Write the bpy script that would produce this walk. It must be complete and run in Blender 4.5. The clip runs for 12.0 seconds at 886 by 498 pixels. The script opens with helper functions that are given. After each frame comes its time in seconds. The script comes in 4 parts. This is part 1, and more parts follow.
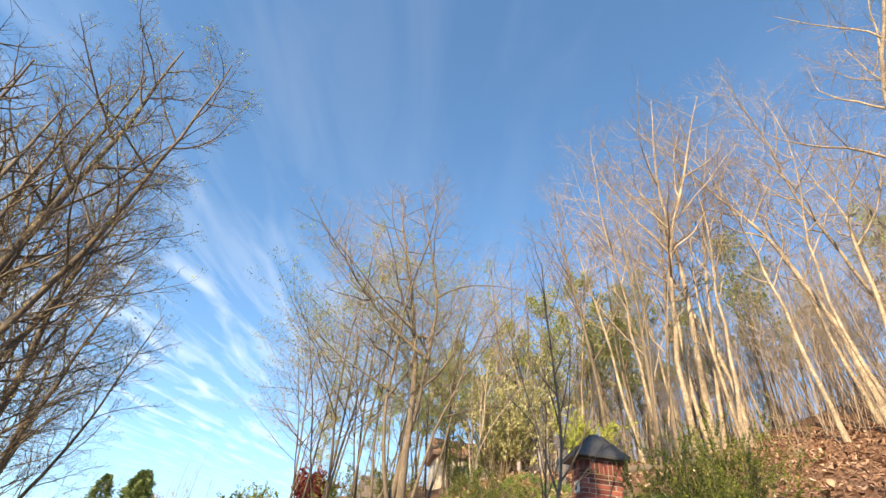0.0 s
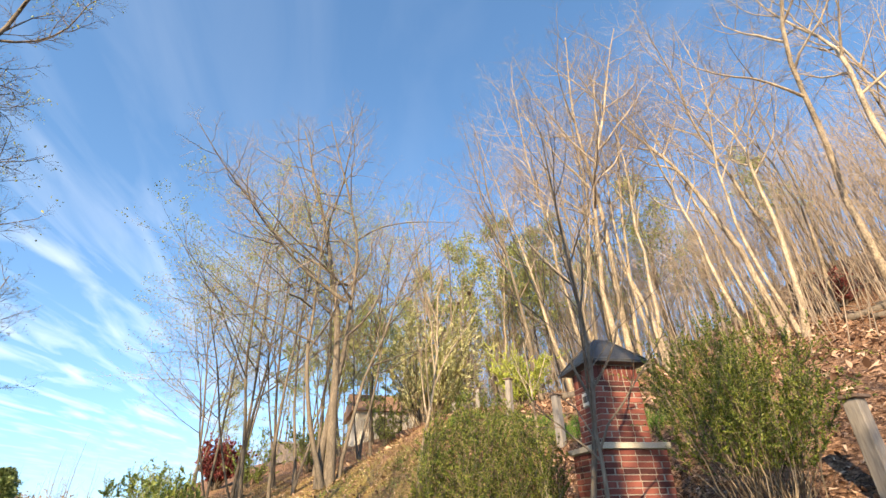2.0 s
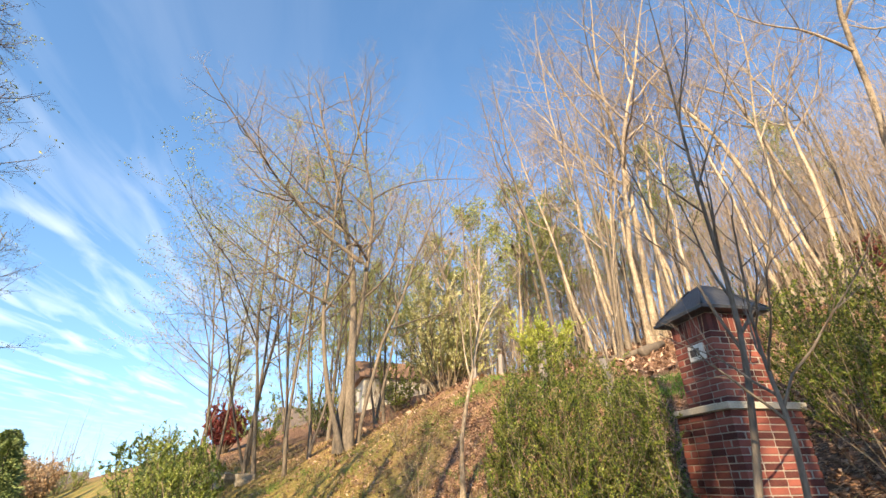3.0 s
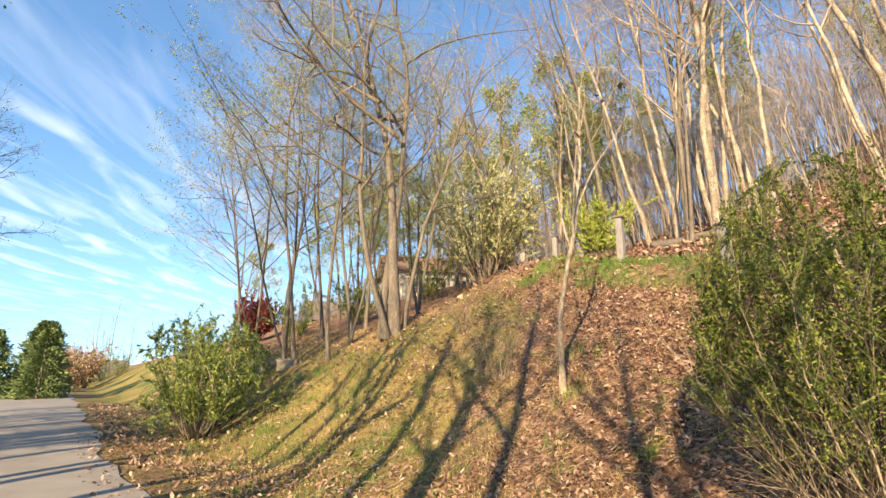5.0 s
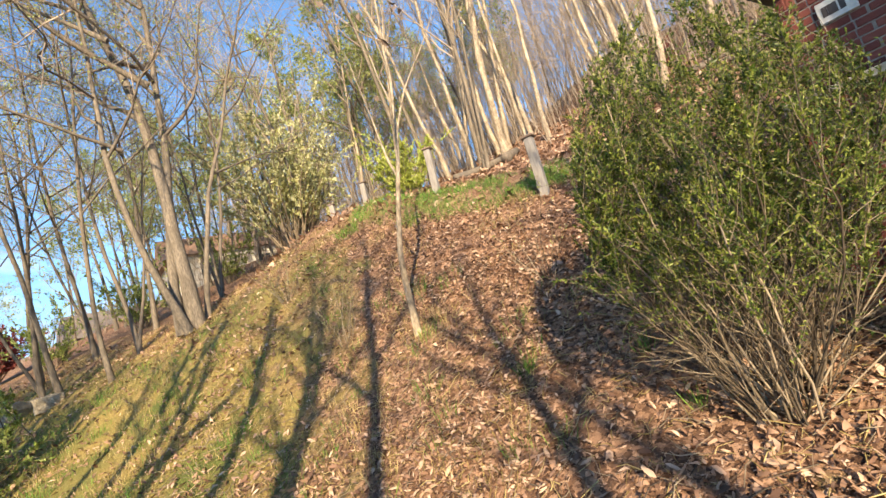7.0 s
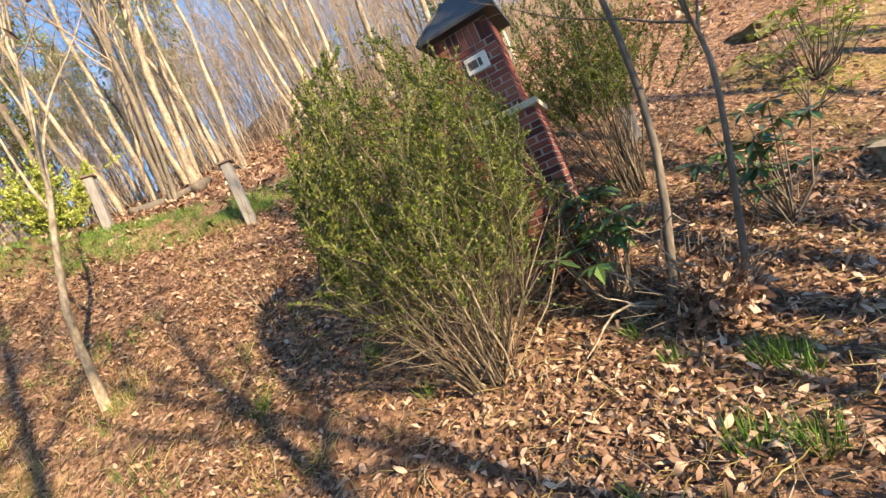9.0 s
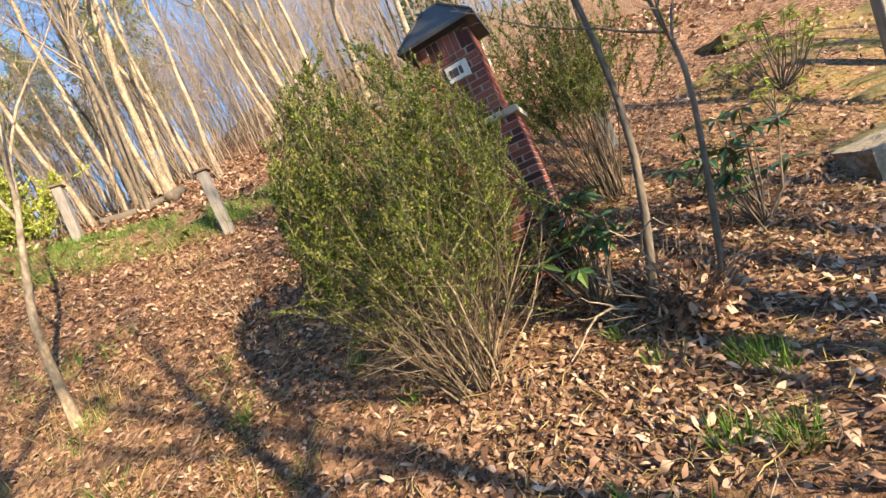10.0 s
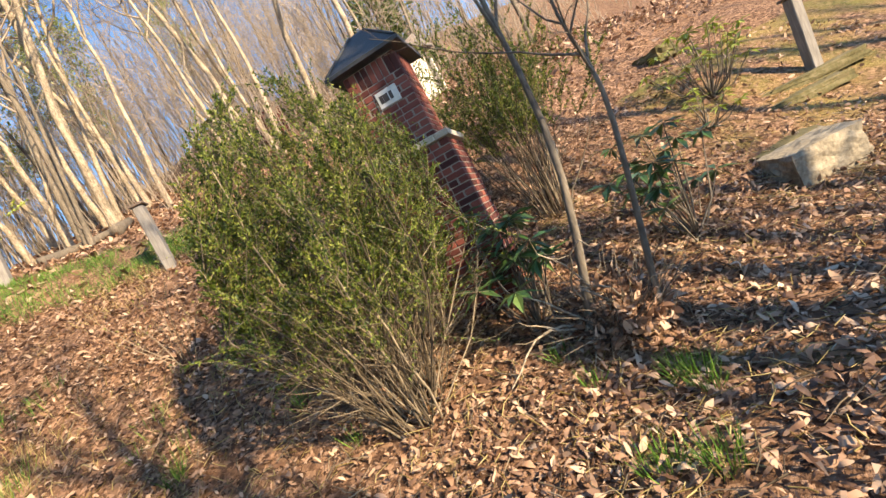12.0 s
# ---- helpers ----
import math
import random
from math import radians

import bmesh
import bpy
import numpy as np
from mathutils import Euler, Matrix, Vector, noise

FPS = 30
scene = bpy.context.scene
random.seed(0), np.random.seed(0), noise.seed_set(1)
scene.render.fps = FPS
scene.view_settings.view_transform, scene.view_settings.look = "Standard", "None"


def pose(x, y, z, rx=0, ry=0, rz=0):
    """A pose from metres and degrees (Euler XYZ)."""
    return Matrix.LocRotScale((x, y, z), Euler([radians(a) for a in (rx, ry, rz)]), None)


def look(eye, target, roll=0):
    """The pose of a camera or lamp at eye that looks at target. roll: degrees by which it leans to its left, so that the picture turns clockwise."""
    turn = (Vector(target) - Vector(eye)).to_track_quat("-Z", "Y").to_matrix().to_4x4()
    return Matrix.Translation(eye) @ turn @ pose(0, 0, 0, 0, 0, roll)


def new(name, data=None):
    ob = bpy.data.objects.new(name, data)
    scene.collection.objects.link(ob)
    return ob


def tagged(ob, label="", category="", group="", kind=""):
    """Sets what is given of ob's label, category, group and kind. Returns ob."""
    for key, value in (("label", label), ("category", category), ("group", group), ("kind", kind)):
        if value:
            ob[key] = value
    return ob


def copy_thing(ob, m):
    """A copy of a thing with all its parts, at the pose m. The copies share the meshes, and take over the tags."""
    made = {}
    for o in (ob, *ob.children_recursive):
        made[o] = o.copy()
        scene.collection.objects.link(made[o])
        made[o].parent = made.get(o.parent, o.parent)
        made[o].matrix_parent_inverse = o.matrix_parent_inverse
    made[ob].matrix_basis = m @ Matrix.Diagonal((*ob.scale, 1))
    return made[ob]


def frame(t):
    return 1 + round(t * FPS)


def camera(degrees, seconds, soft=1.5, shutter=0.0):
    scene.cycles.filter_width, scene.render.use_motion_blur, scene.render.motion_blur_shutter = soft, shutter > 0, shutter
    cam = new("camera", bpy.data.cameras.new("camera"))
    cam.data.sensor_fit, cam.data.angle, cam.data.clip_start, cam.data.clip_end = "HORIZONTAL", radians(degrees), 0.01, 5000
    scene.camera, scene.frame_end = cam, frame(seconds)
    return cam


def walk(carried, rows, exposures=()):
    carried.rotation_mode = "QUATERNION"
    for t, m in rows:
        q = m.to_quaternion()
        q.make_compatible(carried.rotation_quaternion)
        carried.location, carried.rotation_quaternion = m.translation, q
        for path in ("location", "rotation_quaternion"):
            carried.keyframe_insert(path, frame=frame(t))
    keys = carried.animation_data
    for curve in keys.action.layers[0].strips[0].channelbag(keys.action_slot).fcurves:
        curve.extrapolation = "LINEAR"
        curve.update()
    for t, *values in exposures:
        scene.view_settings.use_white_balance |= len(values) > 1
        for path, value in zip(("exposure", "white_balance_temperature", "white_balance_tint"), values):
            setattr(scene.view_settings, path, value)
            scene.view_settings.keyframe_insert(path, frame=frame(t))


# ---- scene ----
cam = camera(86.9, 12.0)
METRES, EYE, TILT, LEAN, TURN = 8.5, 1.6, 34.2, -7.0, 0.0
ROWS = [
    (0.0, 0.0, 0.0, 0.0, 0.0, 0.0, -0.0),
    (0.5, -0.0111, 0.0368, -0.0254, -1.04, 0.53, -0.35),
    (1.0, -0.0418, 0.084, -0.0593, -4.42, -1.6, -0.32),
    (1.5, -0.0789, 0.1514, -0.099, -9.01, -4.03, 1.04),
    (2.0, -0.109, 0.2175, -0.1373, -12.09, -4.92, 1.46),
    (2.5, -0.157, 0.2811, -0.1702, -11.79, -5.4, 1.61),
    (3.0, -0.1971, 0.3511, -0.2079, -12.21, -8.29, 0.73),
    (5.0, -0.3172, 0.5742, -0.3556, -11.18, -20.25, 1.35),
    (5.5, -0.3325, 0.6158, -0.3799, -13.85, -23.85, 0.92),
    (6.0, -0.3509, 0.6513, -0.401, -19.83, -26.2, 3.32),
    (6.5, -0.3342, 0.6709, -0.4208, -27.37, -27.0, 4.19),
    (7.0, -0.3248, 0.6866, -0.4331, -37.4, -25.91, 1.79),
    (7.5, -0.3346, 0.7028, -0.4376, -49.33, -24.88, -1.6),
    (9.5, -0.3333, 0.7032, -0.4448, -74.4, -19.97, -6.4),
    (10.0, -0.3361, 0.7071, -0.4462, -74.79, -19.57, -6.45),
    (10.5, -0.3408, 0.7146, -0.4491, -76.21, -19.31, -6.09),
    (11.0, -0.3374, 0.7088, -0.4488, -77.8, -18.35, -5.26),
    (11.5, -0.3272, 0.6936, -0.4392, -78.75, -17.91, -4.61),
    (12.0, -0.3129, 0.6771, -0.4313, -79.33, -17.58, -4.36),
]
walk(cam, [(t, pose(0, 0, EYE, TILT, LEAN, TURN) @ pose(METRES * x, METRES * y, METRES * z, 90 + pitch, roll, yaw)) for t, x, y, z, yaw, pitch, roll in ROWS],
     exposures=[(0.0, 1.35, 7800, 9), (3.0, 1.5, 7800, 10), (5.5, 1.45, 7700, 9), (7.5, 1.55, 7200, 8), (9.5, 1.6, 7450, 9), (12.0, 1.55, 7450, 9)])

# ---------------------------------------------------------------- world, sun
SUN_AZ, SUN_EL = (-0.46, -0.89), 24.0          # horizontal way towards the sun, height in degrees
world = bpy.data.worlds.new("sky")
scene.world = world
world.use_nodes = True
wn, wl = world.node_tree.nodes, world.node_tree.links
wbg = wn["Background"]
wsky = wn.new("ShaderNodeTexSky")
wsky.sky_type = "NISHITA"
wsky.sun_disc = False
wsky.sun_elevation = radians(SUN_EL)
wsky.sun_rotation = math.atan2(SUN_AZ[0], SUN_AZ[1])
wsky.altitude, wsky.air_density, wsky.dust_density, wsky.ozone_density = 200, 1.0, 0.15, 3.0
wtc = wn.new("ShaderNodeTexCoord")
# cirrus: streaks drawn out along one way on a flat high layer
wsep = wn.new("ShaderNodeSeparateXYZ")
wl.new(wtc.outputs["Generated"], wsep.inputs[0])
wmax = wn.new("ShaderNodeMath"); wmax.operation = "MAXIMUM"; wmax.inputs[1].default_value = 0.06
wl.new(wsep.outputs["Z"], wmax.inputs[0])
wdx = wn.new("ShaderNodeMath"); wdx.operation = "DIVIDE"
wdy = wn.new("ShaderNodeMath"); wdy.operation = "DIVIDE"
wl.new(wsep.outputs["X"], wdx.inputs[0]); wl.new(wmax.outputs[0], wdx.inputs[1])
wl.new(wsep.outputs["Y"], wdy.inputs[0]); wl.new(wmax.outputs[0], wdy.inputs[1])
wcmb = wn.new("ShaderNodeCombineXYZ")
wl.new(wdx.outputs[0], wcmb.inputs[0]); wl.new(wdy.outputs[0], wcmb.inputs[1])
wmap = wn.new("ShaderNodeMapping")
wmap.inputs["Rotation"].default_value = (0, 0, radians(17))
wmap.inputs["Scale"].default_value = (4.2, 1.15, 1)
wl.new(wcmb.outputs[0], wmap.inputs[0])
wno = wn.new("ShaderNodeTexNoise")
wno.inputs["Scale"].default_value, wno.inputs["Detail"].default_value = 1.0, 7
wno.inputs["Distortion"].default_value = 0.5
wl.new(wmap.outputs[0], wno.inputs["Vector"])
wramp = wn.new("ShaderNodeValToRGB")
wramp.color_ramp.elements[0].position, wramp.color_ramp.elements[1].position = 0.47, 0.85
wramp.color_ramp.elements[1].color = (0.75, 0.75, 0.75, 1)
wl.new(wno.outputs["Fac"], wramp.inputs[0])
wmix = wn.new("ShaderNodeMixRGB")
wmix.inputs[2].default_value = (4.2, 4.6, 5.2, 1)
wveil = wn.new("ShaderNodeMapRange")            # the cirrus thins out towards the east
wveil.inputs[1].default_value, wveil.inputs[2].default_value, wveil.inputs[3].default_value, wveil.inputs[4].default_value = -2.0, 0.3, 0.85, 0.22
wl.new(wdx.outputs[0], wveil.inputs[0])
wthin = wn.new("ShaderNodeMath"); wthin.operation = "MULTIPLY"
wl.new(wramp.outputs[0], wthin.inputs[0]); wl.new(wveil.outputs[0], wthin.inputs[1])
wlow = wn.new("ShaderNodeMapRange")             # and towards the horizon
wlow.inputs[1].default_value, wlow.inputs[2].default_value = 0.02, 0.2
wl.new(wsep.outputs["Z"], wlow.inputs[0])
wfade = wn.new("ShaderNodeMath"); wfade.operation = "MULTIPLY"
wl.new(wthin.outputs[0], wfade.inputs[0]); wl.new(wlow.outputs[0], wfade.inputs[1])
whigh = wn.new("ShaderNodeMapRange")            # and overhead
whigh.inputs[1].default_value, whigh.inputs[2].default_value, whigh.inputs[3].default_value, whigh.inputs[4].default_value = 0.38, 0.62, 1.0, 0.25
wl.new(wsep.outputs["Z"], whigh.inputs[0])
wover = wn.new("ShaderNodeMath"); wover.operation = "MULTIPLY"
wl.new(wfade.outputs[0], wover.inputs[0]); wl.new(whigh.outputs[0], wover.inputs[1])
wl.new(wover.outputs[0], wmix.inputs[0])
wlift = wn.new("ShaderNodeVectorMath")          # keeps the horizon's white haze low
wlift.operation = "MULTIPLY_ADD"
wlift.inputs[1].default_value, wlift.inputs[2].default_value = (1, 1, 0.86), (0, 0, 0.15)
wl.new(wtc.outputs["Generated"], wlift.inputs[0])
wl.new(wlift.outputs[0], wsky.inputs["Vector"])
wsat = wn.new("ShaderNodeHueSaturation")
wsat.inputs["Saturation"].default_value = 1.14
wl.new(wsky.outputs[0], wsat.inputs["Color"])
wl.new(wsat.outputs[0], wmix.inputs[1])
wl.new(wmix.outputs[0], wbg.inputs[0])
wbg.inputs[1].default_value = 0.15
sun = new("sun", bpy.data.lights.new("sun", "SUN"))
sun.data.energy, sun.data.angle, sun.data.color = 5.0, radians(0.45), (1.0, 0.82, 0.60)
ce = math.cos(radians(SUN_EL))
sun.matrix_world = look((0, 0, 0), (-SUN_AZ[0] * ce, -SUN_AZ[1] * ce, -math.sin(radians(SUN_EL))))


# ---------------------------------------------------------------- materials
def material(name, colours, scale=6.0, rough=0.8, bump=0.3, detail=6.0, stretch=(1, 1, 1), fine=0.0, metal=0.0,
             spread=(0.3, 0.7), translucent=0.0, island=0.0, per_object=0.0, specular=0.35):
    """A procedural surface: a colour ramp over noise at two scales, with relief of the same grain."""
    m = bpy.data.materials.new(name)
    m.use_nodes = True
    n, l = m.node_tree.nodes, m.node_tree.links
    b = n["Principled BSDF"]
    b.inputs["Roughness"].default_value, b.inputs["Metallic"].default_value = rough, metal
    b.inputs["Specular IOR Level"].default_value = specular
    tc = n.new("ShaderNodeTexCoord")
    mp = n.new("ShaderNodeMapping")
    mp.inputs["Scale"].default_value = stretch
    l.new(tc.outputs["Object"], mp.inputs[0])
    no = n.new("ShaderNodeTexNoise")
    no.inputs["Scale"].default_value, no.inputs["Detail"].default_value = scale, detail
    no.inputs["Roughness"].default_value = 0.65
    l.new(mp.outputs[0], no.inputs["Vector"])
    fac = no.outputs["Fac"]
    if fine:
        n2 = n.new("ShaderNodeTexNoise")
        n2.inputs["Scale"].default_value, n2.inputs["Detail"].default_value = fine, 3
        l.new(mp.outputs[0], n2.inputs["Vector"])
        mx = n.new("ShaderNodeMix")
        mx.inputs[0].default_value = 0.45
        l.new(fac, mx.inputs[2]); l.new(n2.outputs["Fac"], mx.inputs[3])
        fac = mx.outputs[0]
    relief = fac
    if island or per_object:
        src = n.new("ShaderNodeNewGeometry").outputs["Random Per Island"] if island else n.new("ShaderNodeObjectInfo").outputs["Random"]
        mx = n.new("ShaderNodeMix")
        mx.inputs[0].default_value = island or per_object
        l.new(fac, mx.inputs[2]); l.new(src, mx.inputs[3])
        fac = mx.outputs[0]
    r = n.new("ShaderNodeValToRGB")
    e = r.color_ramp.elements
    while len(e) < len(colours):
        e.new(0.5)
    for i, c in enumerate(colours):
        e[i].position = spread[0] + (spread[1] - spread[0]) * i / max(1, len(colours) - 1)
        e[i].color = (*c, 1)
    l.new(fac, r.inputs[0])
    l.new(r.outputs[0], b.inputs["Base Color"])
    if bump:
        bp = n.new("ShaderNodeBump")
        bp.inputs["Strength"].default_value, bp.inputs["Distance"].default_value = bump, 0.02
        l.new(relief, bp.inputs["Height"])
        l.new(bp.outputs[0], b.inputs["Normal"])
    if translucent:
        t = n.new("ShaderNodeBsdfTranslucent")
        l.new(r.outputs[0], t.inputs[0])
        ms = n.new("ShaderNodeMixShader")
        ms.inputs[0].default_value = translucent
        l.new(b.outputs[0], ms.inputs[1]); l.new(t.outputs[0], ms.inputs[2])
        l.new(ms.outputs[0], n["Material Output"].inputs[0])
    return m


BARK_PALE = material("pale_bark", [(.07, .057, .042), (.235, .19, .138), (.44, .37, .28)], 2.5, .85, .5, stretch=(1, 1, .5), fine=24, spread=(.32, .62))
BARK_GREY = material("grey_bark", [(.045, .038, .03), (.13, .108, .084), (.26, .215, .165)], 4, .9, .6, stretch=(1, 1, .25), fine=34)
BARK_DARK = material("dark_bark", [(.05, .042, .035), (.12, .10, .08), (.20, .165, .13)], 5, .9, .6, stretch=(1, 1, .25), fine=34)
TWIG = material("twig", [(.13, .10, .08), (.25, .20, .155), (.36, .295, .235)], 2, .85, 0, per_object=.4)
TWIG_DARK = material("dark_twig", [(.055, .045, .04), (.11, .09, .075), (.17, .14, .115)], 2, .85, 0)
STEM = material("shrub_stem", [(.05, .038, .026), (.13, .10, .068), (.28, .225, .16)], 9, .85, .2, island=.5)
LEAF_BUSH = material("bush_leaf", [(.036, .066, .010), (.105, .155, .02), (.25, .285, .057)], 3, .45, 0, island=.7, translucent=.35, specular=.4)
LEAF_SPRING = material("spring_leaf", [(.16, .20, .05), (.27, .31, .09), (.40, .43, .17)], 3, .6, 0, island=.7, translucent=.4)
LEAF_BLOSSOM = material("blossom_leaf", [(.34, .36, .14), (.52, .52, .26), (.68, .66, .42)], 3, .6, 0, island=.7, translucent=.4)
LEAF_SHRUB = material("shrub_leaf", [(.13, .18, .035), (.27, .34, .08), (.45, .50, .17)], 3, .55, 0, island=.7, translucent=.5)
LEAF_RHODO = material("rhododendron_leaf", [(.025, .06, .02), (.05, .105, .03), (.10, .16, .05)], 8, .32, .1, island=.6, specular=.5)
LEAF_LIME = material("yellow_green_leaf", [(.18, .24, .03), (.30, .36, .06), (.42, .46, .12)], 8, .4, .1, island=.6, translucent=.2)
LEAF_BUD = material("budding_twig", [(.22, .14, .08), (.34, .23, .14), (.45, .34, .22)], 3, .8, 0, island=.7, translucent=.3)
LEAF_RED = material("red_leaf", [(.10, .02, .025), (.20, .045, .05), (.28, .08, .07)], 3, .6, 0, island=.7, translucent=.3)
LEAF_CONIFER = material("conifer_needle", [(.06, .10, .03), (.13, .185, .06), (.23, .28, .11)], 3, .7, 0, island=.6)
LITTER = material("dead_leaf", [(.075, .04, .027), (.21, .118, .075), (.36, .225, .15), (.54, .39, .285)], 8, .6, .1, island=.85, spread=(.1, .9), translucent=.12)
GRASS = material("green_grass", [(.04, .10, .012), (.09, .20, .025), (.17, .29, .05)], 5, .6, 0, island=.7, translucent=.3)
STRAW = material("dry_grass", [(.20, .145, .05), (.34, .26, .10), (.47, .38, .18)], 5, .7, 0, island=.7, translucent=.25)
BRICK = material("red_brick", [(.065, .021, .018), (.155, .043, .034), (.24, .075, .055)], 9, .85, .5, fine=90, per_object=.55)
MORTAR = material("mortar", [(.22, .19, .16), (.34, .30, .255)], 20, .95, .5, fine=120)
STONE = material("limestone", [(.32, .28, .21), (.46, .41, .32), (.56, .51, .42)], 6, .9, .5, fine=60)
ROCK = material("rough_rock", [(.10, .085, .065), (.25, .215, .16), (.42, .365, .28)], 3, .95, .9, fine=26)
MOSS = material("mossy_rock", [(.05, .048, .022), (.115, .10, .045), (.20, .165, .095)], 3, .95, .9, fine=26)
POST = material("weathered_post", [(.12, .11, .10), (.21, .195, .18), (.30, .28, .26)], 5, .9, .5, stretch=(1, 1, .12), fine=50)
POST_CAP = material("post_cap", [(.10, .07, .055), (.19, .14, .11)], 9, .8, .4, fine=50)
SLATE = material("black_cap", [(.022, .024, .027), (.045, .047, .05), (.075, .075, .075)], 6, .45, .35, fine=60, specular=.5)
PLATE = material("number_plate", [(.55, .52, .46), (.75, .72, .66)], 14, .6, .2)
PLATE_INK = material("plate_ink", [(.05, .04, .035), (.10, .08, .07)], 14, .6, 0)
ASPHALT = material("asphalt", [(.17, .155, .135), (.25, .225, .195), (.33, .30, .26)], 1.2, .9, .5, fine=120)
WHITE_WALL = material("white_siding", [(.46, .43, .37), (.62, .58, .51)], 3, .8, .1, fine=30)
ROOF = material("roof_shingle", [(.11, .10, .10), (.20, .17, .15)], 5, .9, .4, fine=40)
ROOF_BROWN = material("brown_roof", [(.20, .12, .085), (.31, .20, .145)], 5, .9, .4, fine=40)
GLASS_DARK = material("window_pane", [(.03, .035, .04), (.06, .065, .07)], 3, .12, 0, specular=.6)


def ground_material():
    """Leaf mould, straw-coloured dead grass and thin green grass, mixed by noise in patches, and mossy soil."""
    m = bpy.data.materials.new("woodland_floor")
    m.use_nodes = True
    n, l = m.node_tree.nodes, m.node_tree.links
    b = n["Principled BSDF"]
    b.inputs["Roughness"].default_value = 0.95
    b.inputs["Specular IOR Level"].default_value = 0.15
    tc = n.new("ShaderNodeTexCoord")

    def noise_node(scale, detail, rough=.6):
        x = n.new("ShaderNodeTexNoise")
        x.inputs["Scale"].default_value, x.inputs["Detail"].default_value, x.inputs["Roughness"].default_value = scale, detail, rough
        l.new(tc.outputs["Object"], x.inputs["Vector"])
        return x.outputs["Fac"]

    def ramp(fac, stops):
        r = n.new("ShaderNodeValToRGB")
        e = r.color_ramp.elements
        while len(e) < len(stops):
            e.new(.5)
        for i, (p, c) in enumerate(stops):
            e[i].position, e[i].color = p, (*c, 1)
        l.new(fac, r.inputs[0])
        return r.outputs[0]

    def mix(fac, a, c):
        x = n.new("ShaderNodeMixRGB")
        l.new(fac, x.inputs[0]); l.new(a, x.inputs[1]); l.new(c, x.inputs[2])
        return x.outputs[0]

    vor = n.new("ShaderNodeTexVoronoi")
    vor.inputs["Scale"].default_value = 24
    warp = n.new("ShaderNodeTexNoise")
    warp.inputs["Scale"].default_value, warp.inputs["Detail"].default_value = 18, 3
    l.new(tc.outputs["Object"], warp.inputs["Vector"])
    bent = n.new("ShaderNodeVectorMath"); bent.operation = "MULTIPLY_ADD"
    bent.inputs[1].default_value = (.12, .12, .12)
    l.new(warp.outputs["Color"], bent.inputs[0]); l.new(tc.outputs["Object"], bent.inputs[2])
    l.new(bent.outputs[0], vor.inputs["Vector"])
    sepc = n.new("ShaderNodeSeparateColor")
    l.new(vor.outputs["Color"], sepc.inputs[0])
    leaf = ramp(sepc.outputs[0], [(0, (.055, .03, .02)), (.4, (.15, .085, .054)), (.75, (.26, .155, .10)), (1, (.40, .25, .165))])
    fine = noise_node(38, 4, .7)
    straw = ramp(fine, [(.3, (.09, .068, .022)), (.5, (.24, .18, .062)), (.7, (.42, .33, .135))])
    green = ramp(fine, [(.3, (.04, .062, .014)), (.55, (.095, .125, .032)), (.75, (.19, .195, .062))])
    g_fac = ramp(noise_node(.55, 5), [(.42, (0, 0, 0)), (.60, (.9, .9, .9))])
    vcol = n.new("ShaderNodeAttribute")
    vcol.attribute_name = "grassy"
    patch = n.new("ShaderNodeMath"); patch.operation = "ADD"
    l.new(vcol.outputs["Fac"], patch.inputs[0]); l.new(noise_node(1.3, 5), patch.inputs[1])
    s_fac = ramp(patch.outputs[0], [(.62, (0, 0, 0)), (.92, (1, 1, 1))])
    col = mix(s_fac, leaf, mix(g_fac, straw, green))
    l.new(col, b.inputs["Base Color"])
    bp = n.new("ShaderNodeBump")
    bp.inputs["Strength"].default_value, bp.inputs["Distance"].default_value = .8, .04
    l.new(fine, bp.inputs["Height"])
    l.new(bp.outputs[0], b.inputs["Normal"])
    return m


GROUND = ground_material()


# ---------------------------------------------------------------- mesh helpers
def arrays_mesh(name, verts, quads, smooth=True):
    """A mesh from an n x 3 array of corners and an m x 4 array of faces."""
    verts, quads = np.asarray(verts, dtype=np.float32), np.asarray(quads, dtype=np.int32)
    me = bpy.data.meshes.new(name)
    me.vertices.add(len(verts))
    me.vertices.foreach_set("co", verts.ravel())
    me.loops.add(quads.size)
    me.loops.foreach_set("vertex_index", quads.ravel())
    me.polygons.add(len(quads))
    me.polygons.foreach_set("loop_start", np.arange(0, quads.size, 4, dtype=np.int32))
    me.polygons.foreach_set("use_smooth", np.full(len(quads), smooth))
    me.update(calc_edges=True)
    return me


def part(name, data, mat, parent, label="", kind=""):
    """One mesh object under a thing, from a bmesh or a mesh."""
    if isinstance(data, bmesh.types.BMesh):
        me = bpy.data.meshes.new(name)
        data.to_mesh(me)
        data.free()
        data = me
    if not data.materials:
        data.materials.append(mat)
    ob = new(name, data)
    ob.parent = parent
    return tagged(ob, label, kind=kind)


def thing(name, m, label, category, group="", kind=""):
    ob = new(name)
    ob.empty_display_size = 0.1
    ob.matrix_basis = m
    return tagged(ob, label, category, group, kind)


def box(bm, x0, x1, y0, y1, z0, z1, bevel=0.0):
    made = bmesh.ops.create_cube(bm, size=1.0, matrix=Matrix.Translation(((x0 + x1) / 2, (y0 + y1) / 2, (z0 + z1) / 2))
                                 @ Matrix.Diagonal((x1 - x0, y1 - y0, z1 - z0, 1)))
    if bevel:
        bmesh.ops.bevel(bm, geom=list({e for v in made["verts"] for e in v.link_edges}), offset=bevel, segments=1, affect="EDGES")
    return bm


